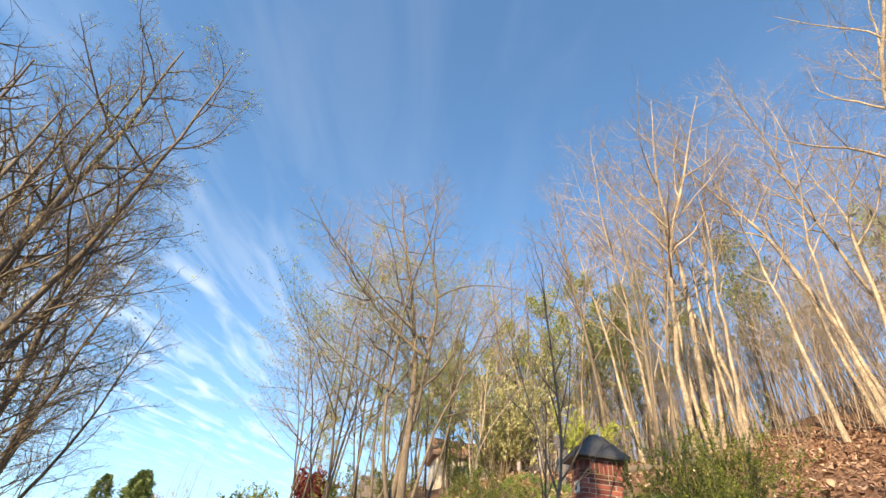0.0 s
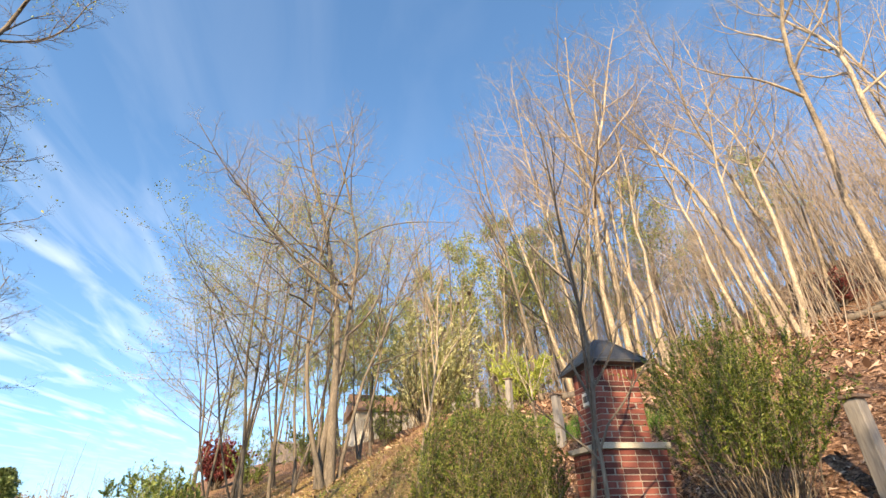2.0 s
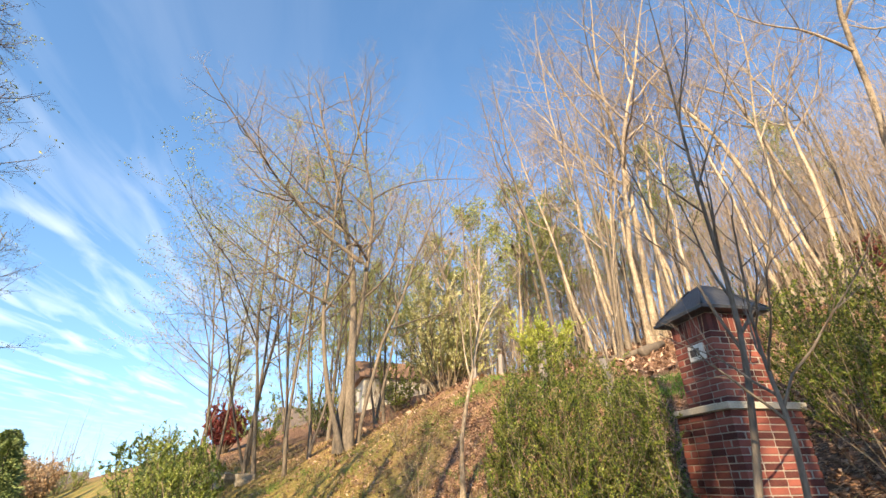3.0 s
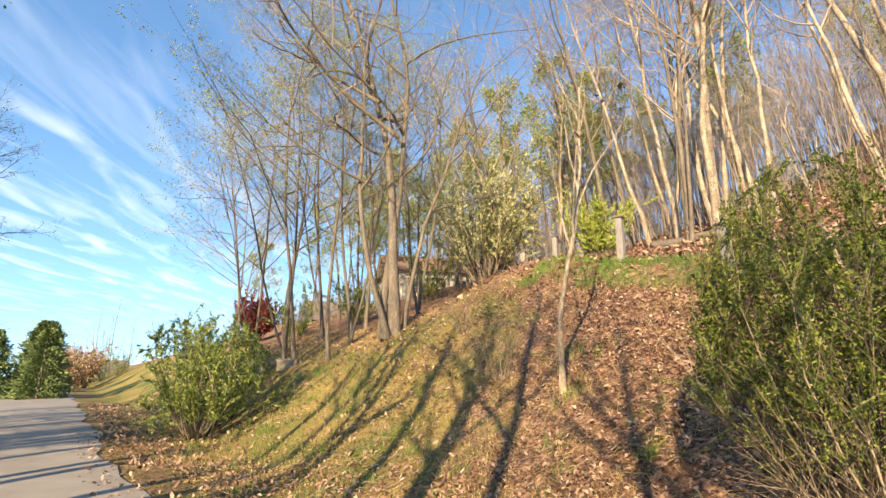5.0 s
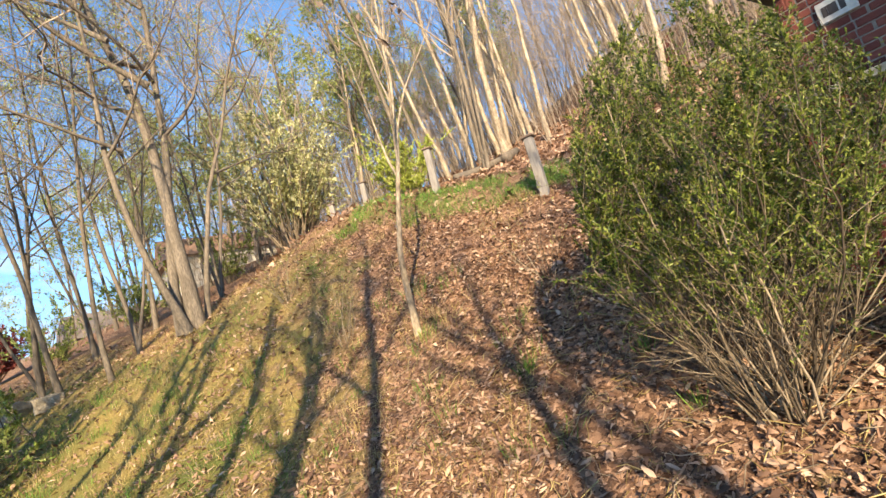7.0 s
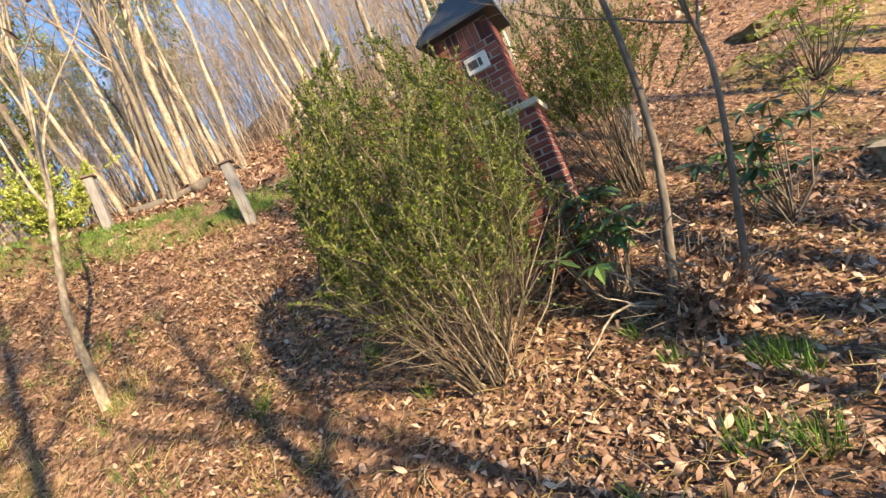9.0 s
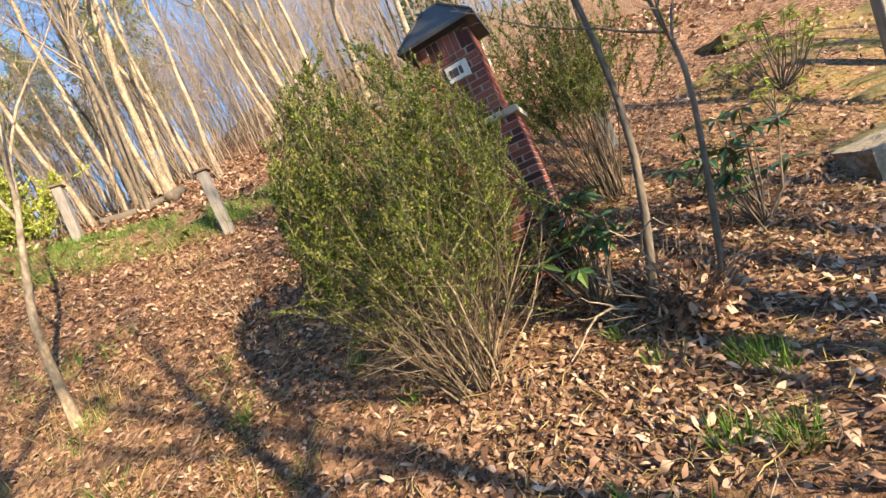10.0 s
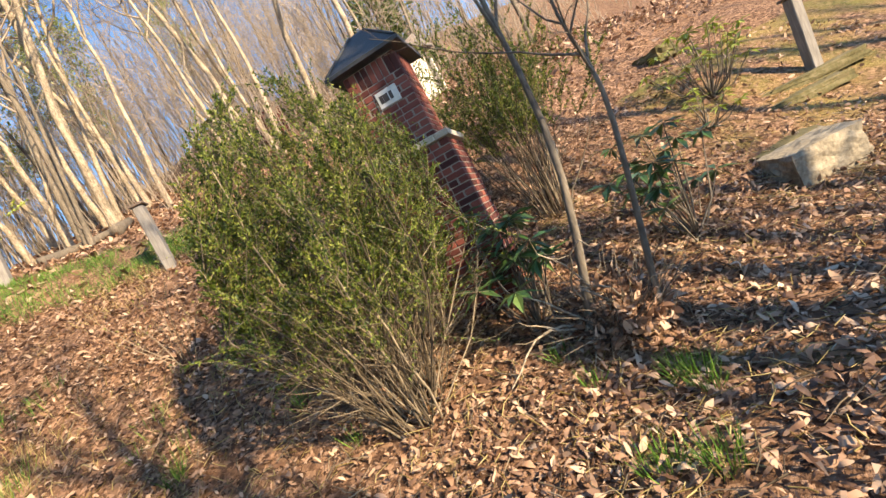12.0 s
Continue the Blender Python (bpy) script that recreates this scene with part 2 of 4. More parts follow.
def unit(v):
    v = np.asarray(v, dtype=float)
    return v / (np.linalg.norm(v) + 1e-9)


def tubes(name, lines, sides):
    """One mesh of tapering tubes; a line is its points and its radii."""
    vs, fs, at = [], [], 0
    ang = np.arange(sides) * 2 * np.pi / sides
    ca, sa = np.cos(ang)[None, :, None], np.sin(ang)[None, :, None]
    k = np.arange(sides)
    for pts, rad in lines:
        pts = np.asarray(pts)
        t = np.gradient(pts, axis=0)
        t /= np.linalg.norm(t, axis=1, keepdims=True) + 1e-9
        ref = np.array([1.0, 0.2, 0]) if abs(t[0][2]) > .8 else np.array([0, 0, 1.0])
        a = np.cross(t, ref)
        a /= np.linalg.norm(a, axis=1, keepdims=True) + 1e-9
        b = np.cross(t, a)
        vs.append((pts[:, None] + np.asarray(rad)[:, None, None] * (ca * a[:, None] + sa * b[:, None])).reshape(-1, 3))
        i = (at + np.arange(len(pts) - 1) * sides)[:, None]
        fs.append(np.stack([i + k, i + (k + 1) % sides, i + sides + (k + 1) % sides, i + sides + k], axis=-1).reshape(-1, 4))
        at += len(pts) * sides
    return arrays_mesh(name, np.concatenate(vs), np.concatenate(fs))


def leaf_mesh(name, centres, ways, length, width, rng, fold=.25, normals=None):
    """Many small leaves: one folded lozenge for each centre."""
    c, d = np.asarray(centres, dtype=float), np.asarray(ways, dtype=float)
    d = d / (np.linalg.norm(d, axis=1, keepdims=True) + 1e-9)
    n = rng.normal(size=d.shape) if normals is None else np.asarray(normals, dtype=float)
    side = np.cross(d, n)
    side /= np.linalg.norm(side, axis=1, keepdims=True) + 1e-9
    up = np.cross(side, d)
    L = length * rng.uniform(.6, 1.3, (len(c), 1))
    W = width * rng.uniform(.6, 1.3, (len(c), 1))
    v = np.stack([c, c + d * L * .45 + side * W / 2 + up * W * fold, c + d * L, c + d * L * .45 - side * W / 2 + up * W * fold], axis=1)
    return arrays_mesh(name, v.reshape(-1, 3), np.arange(len(c) * 4).reshape(-1, 4), smooth=False)


def curled_leaves(name, c, d, n, size, rng):
    """Fallen leaves: each a strip of three faces, broad in the middle, curled along and across."""
    d = d / np.linalg.norm(d, axis=1, keepdims=True)
    side = np.cross(d, n)
    side /= np.linalg.norm(side, axis=1, keepdims=True) + 1e-9
    up = np.cross(side, d)
    k = len(c)
    L = size * rng.uniform(.45, 1.75, (k, 1))
    W = L * rng.uniform(.16, .58, (k, 1))
    curl, skew = L * rng.uniform(-.35, .45, (k, 1)), L * rng.uniform(-.3, .3, (k, 1))
    lift = W * rng.uniform(-.3, .6, (k, 1))
    low, high = c + d * L * .3 + up * curl * .35, c + d * L * .68 + up * curl * .7
    tip = c + d * L + side * skew + up * curl * rng.uniform(-1, 1, (k, 1))
    one, two = lift * rng.uniform(.2, 1, (k, 1)), lift * rng.uniform(.2, 1.2, (k, 1))
    v = np.stack([c - side * W * .10, c + side * W * .10, low + side * W * .46 + up * lift, low - side * W * .46 + up * one,
                  high + side * W * .42 + skew * side * .4 + up * two, high - side * W * .42 + skew * side * .4 + up * lift, tip + side * W * .07, tip - side * W * .07], axis=1)
    i = np.arange(k)[:, None] * 8
    return arrays_mesh(name, v.reshape(-1, 3), np.concatenate([i + np.array([[0, 1, 2, 3]]), i + np.array([[3, 2, 4, 5]]), i + np.array([[5, 4, 6, 7]])]), smooth=True)


# ---------------------------------------------------------------- the lie of the land
def across(x, y):
    """Metres to the uphill side of the road's edge."""
    return (x + 5.5) * .866 + (y - 12.7) * .5


def along(x, y):
    return -(x + 5.5) * .5 + (y - 12.7) * .866


def place(s, v):
    """The spot s metres uphill of the road's edge and v metres along it."""
    return s * .866 - v * .5 - 5.5, s * .5 + v * .866 + 12.7


BANK_S = (-400, -60, -7, -6, 0, 1, 2.2, 2.9, 3.6, 4.6, 6, 9.4, 12, 17.3, 26, 55, 90, 400)
BANK_Z = (-6, -1.2, -.35, -.2, -.15, -.2, -.28, 0, .3, .8, 1.7, 3.45, 4.3, 6.2, 9.4, 23, 36, 50)


def height(x, y):
    """The ground: the road, its ditch, the bank with its mound, and the wooded hill behind."""
    s, v = across(np.asarray(x, dtype=float), np.asarray(y, dtype=float)), along(np.asarray(x, dtype=float), np.asarray(y, dtype=float))
    z = sum(np.interp(s + o, BANK_S, BANK_Z) for o in (-.4, -.15, .15, .4)) / 4
    z = z - np.clip(z - 8, 0, 99) * np.clip((v + 2) / 34, 0, .8)
    rise = np.clip((s - 4.5) / 4.9, 0, 1)
    z = z + 1.1 * np.exp(-((v - 1.8) / np.where(v > 1.8, 3.0, 4.0)) ** 2) * rise * np.exp(-np.clip(s - 10, 0, 99) / 5)
    lump = np.clip((s - .8) / 2, 0, 1) * (np.sin(x * 1.7 + y * .6) * np.sin(y * 1.3 - x * .5) * .05 + np.sin(x * .43 + 2) * np.sin(y * .37) * .12)
    far = np.clip((v - 60) / 200, 0, 1)
    return (z + lump) * (1 - .85 * far * (s > 0))


def on_ground(x, y, sink=0.0):
    return float(height(x, y)) - sink


def build_ground():
    def steps(near, fine, far, grow_by):
        out, x, d = [0.0], 0.0, fine
        while x < far:
            x += d
            out.append(x)
            if x > near:
                d *= grow_by
        return np.array(out)
    sp, sn = steps(14, .2, 400, 1.12), steps(3, .5, 400, 1.3)
    vp, vn = steps(16, .22, 900, 1.1), steps(16, .22, 500, 1.15)
    s = np.concatenate([-sn[:0:-1], sp])
    v = np.concatenate([-vn[:0:-1], vp]) - 3
    S, V = np.meshgrid(s, v)
    X, Y = place(S, V)
    Z = height(X, Y)
    a, b = S.shape
    i = np.arange(a * b).reshape(a, b)
    me = arrays_mesh("ground", np.stack([X, Y, Z], -1).reshape(-1, 3),
                     np.stack([i[:-1, :-1], i[:-1, 1:], i[1:, 1:], i[1:, :-1]], -1).reshape(-1, 4))
    grassy = .38 * np.clip((V + 1.8) / 2.5, -1, 1) + .25 * np.clip((6.5 - S) / 3, -1, 1) * np.clip((V + 7) / 4, 0, 1) - .25 * np.clip((S - 11) / 3, 0, 1)
    grassy = np.where(S < 1.5, .3, grassy)
    grassy = np.where((V < -5) & (S < 6), .08 * np.clip((-5 - V) / 1.5, 0, 1) - .12 * np.clip((V + 6.5) / 1.5, 0, 1), grassy)
    grassy = np.where((V < -10) & (S < 7), -.12 + .36 * np.clip((-10 - V) / 2.5, 0, 1), grassy)
    at = me.attributes.new("grassy", "FLOAT", "POINT")
    at.data.foreach_set("value", grassy.ravel().astype(np.float32))
    me.materials.append(GROUND)
    tagged(new("ground", me), "leaf-strewn wooded bank with dry and green grass", "ground", kind="structure")


build_ground()


def build_road():
    s = np.linspace(-6, 0, 13)
    v = np.concatenate([np.arange(-60, 60, .6), np.arange(60, 600, 8)])
    S, V = np.meshgrid(s, v)
    edge = (np.abs(S + 3) > 2.9)
    S = S + edge * (np.sin(V * 2.1) * .08 + np.sin(V * .7 + 1) * .12)
    X, Y = place(S, V)
    Z = height(X, Y) + .03 + .05 * (1 - ((S + 3) / 3) ** 2)
    a, b = S.shape
    i = np.arange(a * b).reshape(a, b)
    me = arrays_mesh("road", np.stack([X, Y, Z], -1).reshape(-1, 3),
                     np.stack([i[:-1, :-1], i[:-1, 1:], i[1:, 1:], i[1:, :-1]], -1).reshape(-1, 4))
    me.materials.append(ASPHALT)
    tagged(new("road", me), "worn grey asphalt lane with tree shadows", "road", kind="structure")


build_road()


# ---------------------------------------------------------------- trees
def sprout(rng, p, d, length, r, level, lines, P):
    """Grow one stem with its side stems: lines[level] takes (points, radii)."""
    n = P["seg"][level]
    pts = [np.array(p, dtype=float)]
    d = unit(d)
    for i in range(n):
        if level == 0 and "bend" in P:
            d = d + np.array(P["bend"]) / n
        d = unit(d + rng.normal(0, P["wig"][level], 3) + np.array([0, 0, P["up"][level]]))
        pts.append(pts[-1] + d * length / n)
    pts = np.array(pts)
    f = np.linspace(0, 1, n + 1)
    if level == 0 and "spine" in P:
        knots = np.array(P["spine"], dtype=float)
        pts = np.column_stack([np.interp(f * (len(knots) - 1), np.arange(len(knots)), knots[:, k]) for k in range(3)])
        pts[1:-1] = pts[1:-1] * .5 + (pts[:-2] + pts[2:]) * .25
    rad = r * (1 - (1 - P["tip"][level]) * f ** .9)
    if level == 0:
        rad = rad * (1 + .35 * np.exp(-f * 22))
    lines[level].append((pts, rad))
    if level + 1 >= len(P["seg"]):
        return
    m, first, azi = P["n"][level], P["first"][level], rng.uniform(0, 6.28)
    for j in range(m):
        q = first + (1 - first) * (j + rng.uniform(.1, .9)) / m
        x = q * n
        i = min(int(x), n - 1)
        at = pts[i] + (pts[i + 1] - pts[i]) * (x - i)
        t = unit(pts[i + 1] - pts[i])
        azi += 2.4 + rng.normal(0, .5)
        a = unit(np.cross(t, [0.3, 0.9, 0.1]))
        b = np.cross(t, a)
        ang = radians(P["ang"][level] * rng.uniform(.7, 1.25))
        way = t * math.cos(ang) + (a * math.cos(azi) + b * math.sin(azi)) * math.sin(ang)
        size = length * P["ratio"][level] * rng.uniform(.6, 1.15) * (1.15 - .75 * (q - first) / (1 - first + 1e-6))
        sprout(rng, at, way, size, min(np.interp(x, np.arange(n + 1), rad) * .72, P["thick"][level + 1] * r), level + 1, lines, P)


FULL = dict(seg=(14, 8, 5, 2, 1), wig=(.05, .13, .16, .16, .15), up=(.03, .06, .05, .05, .04), tip=(.16, .12, .2, .3, .4), n=(15, 9, 7, 5),
            first=(.38, .25, .2, .2), ang=(46, 46, 46, 42), ratio=(.40, .45, .48, .5), thick=(1, .46, .42, .48, .6))
LIGHT = dict(FULL, seg=(12, 6, 3, 1), wig=(.045, .12, .15, .15), n=(16, 9, 8), tip=(.12, .12, .2, .35), thick=(1, .42, .42, .55))
SPARSE = dict(FULL, seg=(12, 7, 4, 2), n=(9, 6, 4), first=(.35, .25, .2), tip=(.2, .15, .25, .4), thick=(1, .5, .5, .5), ang=(34, 36, 40), ratio=(.5, .42, .4))
THIN = dict(FULL, seg=(12, 6, 3, 1), n=(13, 8, 7), first=(.3, .2, .2), ratio=(.26, .5, .5), tip=(.2, .15, .25, .4), thick=(1, .4, .4, .5), ang=(48, 42, 40))


def tree(name, seed, stems, P, bark, twig, label, category="tree", foliage=None, leaves=0, leaf=(.05, .03), group="", split=True, limb_bark=None):
    """A tree at the origin: stems are (way, length, radius, foot). Its parts: trunks, limbs, crown, foliage."""
    rng = np.random.default_rng(seed)
    ob = thing(name, Matrix(), label, category, group)
    everything = [[] for _ in P["seg"]]
    for way, length, radius, foot in stems:
        lines = [[] for _ in P["seg"]]
        sprout(rng, foot, way, length, radius, 0, lines, P)
        part("trunk", tubes("trunk", lines[0], 9), bark, ob)
        for k in range(1, len(lines)):
            everything[k] += lines[k]
    if split:
        for x in everything[1]:
            part("limb", tubes("limb", [x], 5), limb_bark or bark, ob)
    else:
        everything[2] += everything[1]
    part("crown", tubes("crown", [x for k in range(2, len(everything)) for x in everything[k]], 3), twig, ob, "fine bare twigs", "stuff")
    if foliage:
        tips = everything[-1]
        pick = rng.integers(0, len(tips), leaves)
        f = rng.uniform(.1, 1, leaves)
        c = np.array([tips[i][0][0] + (tips[i][0][-1] - tips[i][0][0]) * q for i, q in zip(pick, f)]) + rng.normal(0, leaf[0], (leaves, 3))
        part("foliage", leaf_mesh("foliage", c, rng.normal(size=(leaves, 3)), leaf[0], leaf[1], rng), foliage, ob, kind="stuff")
    return ob


def stand(ob, x, y, turn=0.0, lean=0.0, size=1.0, copy=True, sink=.1):
    """Set a tree, or a copy of it, on the ground; lean: degrees out from the hill."""
    axis = Vector((.5, -.866, 0))
    m = Matrix.Translation((x, y, on_ground(x, y, sink))) @ Matrix.Rotation(radians(lean), 4, axis) @ Matrix.Rotation(radians(turn), 4, "Z")
    if copy:
        made = copy_thing(ob, m)
        made.scale = (size, size, size)
        return made
    ob.matrix_basis = m @ Matrix.Diagonal((size, size, size, 1))
    return ob


O = (0, 0, 0)
HILL = "tall bare deciduous tree with pale sunlit bark on the wooded hill"
hill_tree = tree("hill_tree", 11, [((0, 0, 1), 20, .15, O)], dict(FULL, n=(12, 8, 7, 4), wig=(.085, .15, .16, .16, .15), first=(.40, .25, .2, .2), ratio=(.36, .45, .48, .5)), BARK_PALE, TWIG, HILL, group="trees on the hill")
hill_tree_slim = tree("hill_tree", 12, [((0, 0, 1), 17, .095, O)], dict(LIGHT, wig=(.085, .14, .15, .15), first=(.36, .25, .2), ratio=(.31, .5, .55)), BARK_PALE, TWIG, HILL, group="trees on the hill")
hill_tree_twin = tree("hill_tree", 13, [((.06, 0, 1), 18, .12, O), ((-.10, .06, 1), 16, .09, (.15, .1, 0))], dict(LIGHT, wig=(.085, .14, .15, .15), first=(.45, .25, .2), ratio=(.32, .5, .5)), BARK_PALE, TWIG,
                      "twin-stemmed bare tree with grey bark on the hill", group="trees on the hill")
stand(hill_tree, 16.3, 18.3, 0, 9, 1.0, copy=False)
stand(hill_tree_slim, 14.0, 17.8, 0, 8, 1.0, copy=False)
stand(hill_tree_twin, 15.6, 16.9, 40, 9, 1.0, copy=False)
for kind, x, y, turn, lean, size in ((hill_tree, 20.5, 16.6, 130, 12, 1.15), (hill_tree_slim, 8.6, 23.0, 50, 6, 1.0), (hill_tree, 10.1, 20.9, 200, 13, .95),
                                     (hill_tree_slim, 9.0, 21.7, 140, 5, 1.05), (hill_tree_slim, 9.6, 22.6, 260, 3, .95), (hill_tree_slim, 11.4, 19.6, 300, 7, 1.0),
                                     (hill_tree_twin, 13.0, 22.0, 100, 8, 1.05), (hill_tree_slim, 18.2, 21.0, 10, 8, 1.1), (hill_tree, 17.5, 12.5, 270, 11, 1.0),
                                     (hill_tree_slim, 21.5, 12.6, 80, 8, 1.0), (hill_tree_twin, 22.0, 20.5, 200, 8, 1.1), (hill_tree_slim, 12.2, 26.5, 20, 5, 1.1),
                                     (hill_tree, 5.2, 33.0, 60, 2, .75), (hill_tree_slim, 3.4, 35.5, 160, 2, .8), (hill_tree_slim, 7.4, 29.5, 220, 4, .9)):
    stand(kind, x, y, turn, lean, size)

tall_tree = tree("tall_tree", 21, [((-.16, -.22, 1), 22, .17, O), ((.04, -.12, 1), 19, .11, (.4, .1, 0)), ((-.36, -.1, 1), 18, .11, (-.2, .1, 0)), ((-.8, -.1, .8), 8, .07, (-1.6, -2.1, 9.5)), ((-.85, .1, .55), 6.5, .055, (-1.3, -1.7, 7.6))],
                 dict(FULL, n=(12, 8, 6, 4), first=(.4, .25, .2, .2), ratio=(.36, .45, .48, .5)), BARK_PALE, TWIG,
                 "tall many-stemmed bare tree leaning out from the hill, its bark sunlit")
stand(tall_tree, 12.0, 23.0, 0, 0, 1.0, copy=False)

big_tree = tree("big_tree", 31, [((.02, -.03, 1), 19.5, .19, O), ((-.10, -.05, 1), 17, .14, (-.35, .1, 0)), ((.05, .10, 1), 14, .08, (.3, .2, 0)), ((-.30, -.12, 1), 15, .10, (-.2, -.2, 0)),
                                ((-.95, -.25, .62), 9.5, .085, (.05, -.15, 7.2)), ((-.9, .1, .75), 8, .07, (-.7, -.1, 8.6)), ((-.75, -.3, .25), 6.5, .05, (-.9, -.3, 5.2))],
                dict(FULL, n=(12, 8, 6, 4), first=(.32, .25, .2, .2), ratio=(.43, .48, .48, .5), ang=(56, 48, 46, 42), wig=(.06, .20, .18, .16, .15)), BARK_GREY, TWIG,
                "large bare three-trunked tree with spreading dark limbs on the bank", limb_bark=BARK_DARK)
stand(big_tree, -2.0, 21.4, 0, 0, 1.0, copy=False)

SLIM = "slender tree with bare branches and first spring leaves beside the lane"
bank_tree = tree("bank_tree", 41, [((0, 0, 1), 15.5, .085, O)], dict(THIN, ratio=(.46, .5, .5), ang=(55, 46, 42)), BARK_GREY, TWIG, SLIM, foliage=LEAF_SPRING, leaves=4200, leaf=(.09, .055), group="slender trees on the bank")
bank_tree_dark = tree("bank_tree", 42, [((.03, 0, 1), 14, .075, O), ((-.15, .1, 1), 11.5, .055, (.1, .1, 0))], dict(THIN, ratio=(.46, .5, .5), ang=(55, 46, 42)), BARK_DARK, TWIG, SLIM, foliage=LEAF_SPRING, leaves=2200, leaf=(.08, .05), group="slender trees on the bank")
stand(bank_tree, -5.75, 25.7, 0, 4, 1.0, copy=False)
stand(bank_tree_dark, -8.4, 30.2, 0, 1, 1.0, copy=False)
for kind, x, y, turn, lean, size in ((bank_tree, -4.2, 23.0, 70, 3, .85), (bank_tree, -6.8, 29.3, 150, 2, 1.05), (bank_tree_dark, -3.5, 24.2, 210, 0, .95), (bank_tree_dark, -6.3, 26.4, 20, 4, 1.05),
                                     (bank_tree, -10.2, 34.0, 260, 1, 1.0), (bank_tree_dark, -5.0, 28.2, 310, 2, 1.1), (bank_tree, -3.0, 27.0, 190, 1, 1.0), (bank_tree_dark, -1.0, 23.6, 40, -2, .85),
                                     (bank_tree, -8.2, 36.5, 100, 1, 1.0), (bank_tree_dark, -12.4, 41.0, 140, 1, 1.0), (bank_tree, -.4, 29.0, 15, 0, .9)):
    stand(kind, x, y, turn, lean, size)

roadside_tree = tree("roadside_tree", 51, [((.10, -.05, 1), 18, .20, O), ((.28, .0, 1), 16, .14, (.3, .1, 0)), ((.0, .3, 1), 15, .13, (0, .3, 0))],
                     dict(FULL, n=(19, 10, 7, 4), wig=(.05, .15, .16, .16, .15), first=(.08, .15, .15, .15), ratio=(.36, .42, .5, .6), ang=(48, 44, 44, 40), thick=(1, .28, .42, .5, .7), tip=(.16, .15, .25, .4, .6)), BARK_GREY, TWIG_DARK,
                     "dense bare roadside tree with many fine dark twigs", foliage=LEAF_SPRING, leaves=2500, leaf=(.08, .05))
stand(roadside_tree, -14.9, 12.2, 0, 0, 1.15, copy=False)
for x, y, turn, size in ((-16.9, 17.2, 120, 1.0), (-15.0, 13.4, 200, 1.0), (-19.2, 22.2, 290, .8)):
    stand(roadside_tree, x, y, turn, 0, size)
# Set mostly out of view: added to cast shadow bands on bank and road.
shadow_tree = tree("shadow_tree", 53, [((0, 0, 1), 15, .23, O)], dict(LIGHT, n=(9, 5, 4), wig=(.015, .12, .15, .15), first=(.55, .25, .2), ratio=(.26, .5, .5)), BARK_GREY, TWIG_DARK,
                 "bare tree with a stout trunk across the lane, added to cast its shadow", group="trees across the lane")
first = True
for s, v, turn, size in ((-8.5, -16.5, 10, .9), (-9, -21.5, 90, 1.0), (-10, -26, 200, .9), (-8.6, -33, 60, 1.0), (-12, -36, 20, 1.1), (-13, -20, 70, 1.0), (-8.3, -12.5, 170, .75), (-8.6, -9, 30, .8),
                         (-9.5, -6.5, 130, .85), (-8.4, -4, 230, .8), (-10.5, -10.5, 330, .9), (-8.8, -15.4, 75, .95), (-8.8, -18.6, 15, .85), (-8.5, -24, 250, .9), (-11, -30, 20, .9), (-9.5, -28.5, 100, .9),
                         (-9.6, -16.5, 40, 1.2), (-8.4, 1.5, 15, .85), (-8.8, 4, 200, .9), (-8.5, 6.4, 110, .8), (-9, 8.8, 330, .85), (-8.6, 11.5, 50, .8), (-8.7, -10.6, 300, .9), (-8.3, -7.6, 60, .85), (-8.9, -5.2, 10, .9), (-9.4, -2.2, 190, .9), (-8.6, -1.0, 80, .8), (-11.5, -8.2, 140, 1.0)):
    x, y = place(s, v)
    stand(shadow_tree, x, y, turn, 0, size, copy=not first)
    first = False

# Not on the hill: unseen copies across the lane, added to shade the pier area.
for x, y, turn in ((-6.6, -6.2, 20), (-5.2, -9.0, 140), (-8.4, -7.6, 250)):
    stand(hill_tree, x, y, turn, 0, .8)

sapling = tree("sapling", 61, [((.02, -.03, 1), 5.2, .055, O)], dict(SPARSE, first=(.42, .3, .2), n=(8, 5, 3), ang=(26, 32, 36), ratio=(.5, .4, .4), wig=(.05, .07, .1, .1)), BARK_PALE, TWIG,
               "young sapling with pale smooth bark on the leafy bank", foliage=POST_CAP, leaves=16, leaf=(.15, .09))
stand(sapling, .35, 13.2, 0, 0, 1.0, copy=False)

front_tree = tree("small_tree", 71, [((0, 0, 1), 6.0, .040, O)], dict(SPARSE, spine=((0.00, 0.00, 0.14), (0.00, -0.10, 0.54), (0.03, -0.27, 1.04), (0.12, -0.36, 1.54), (0.20, -0.41, 2.04), (0.31, -0.40, 2.54), (0.39, -0.38, 3.04), (0.35, -0.38, 3.54), (0.27, -0.44, 4.09), (0.16, -0.60, 4.64), (0.06, -0.75, 5.24), (-0.01, -0.85, 5.84)), first=(.42, .3, .2), n=(12, 6, 3), ang=(34, 32, 36), ratio=(.36, .4, .4), wig=(.05, .09, .1, .1)), BARK_GREY, TWIG_DARK,
                  "small bare tree with a curved grey-brown stem by the brick pier")
stand(front_tree, 1.09, 7.2, 0, 0, 1.0, copy=False)
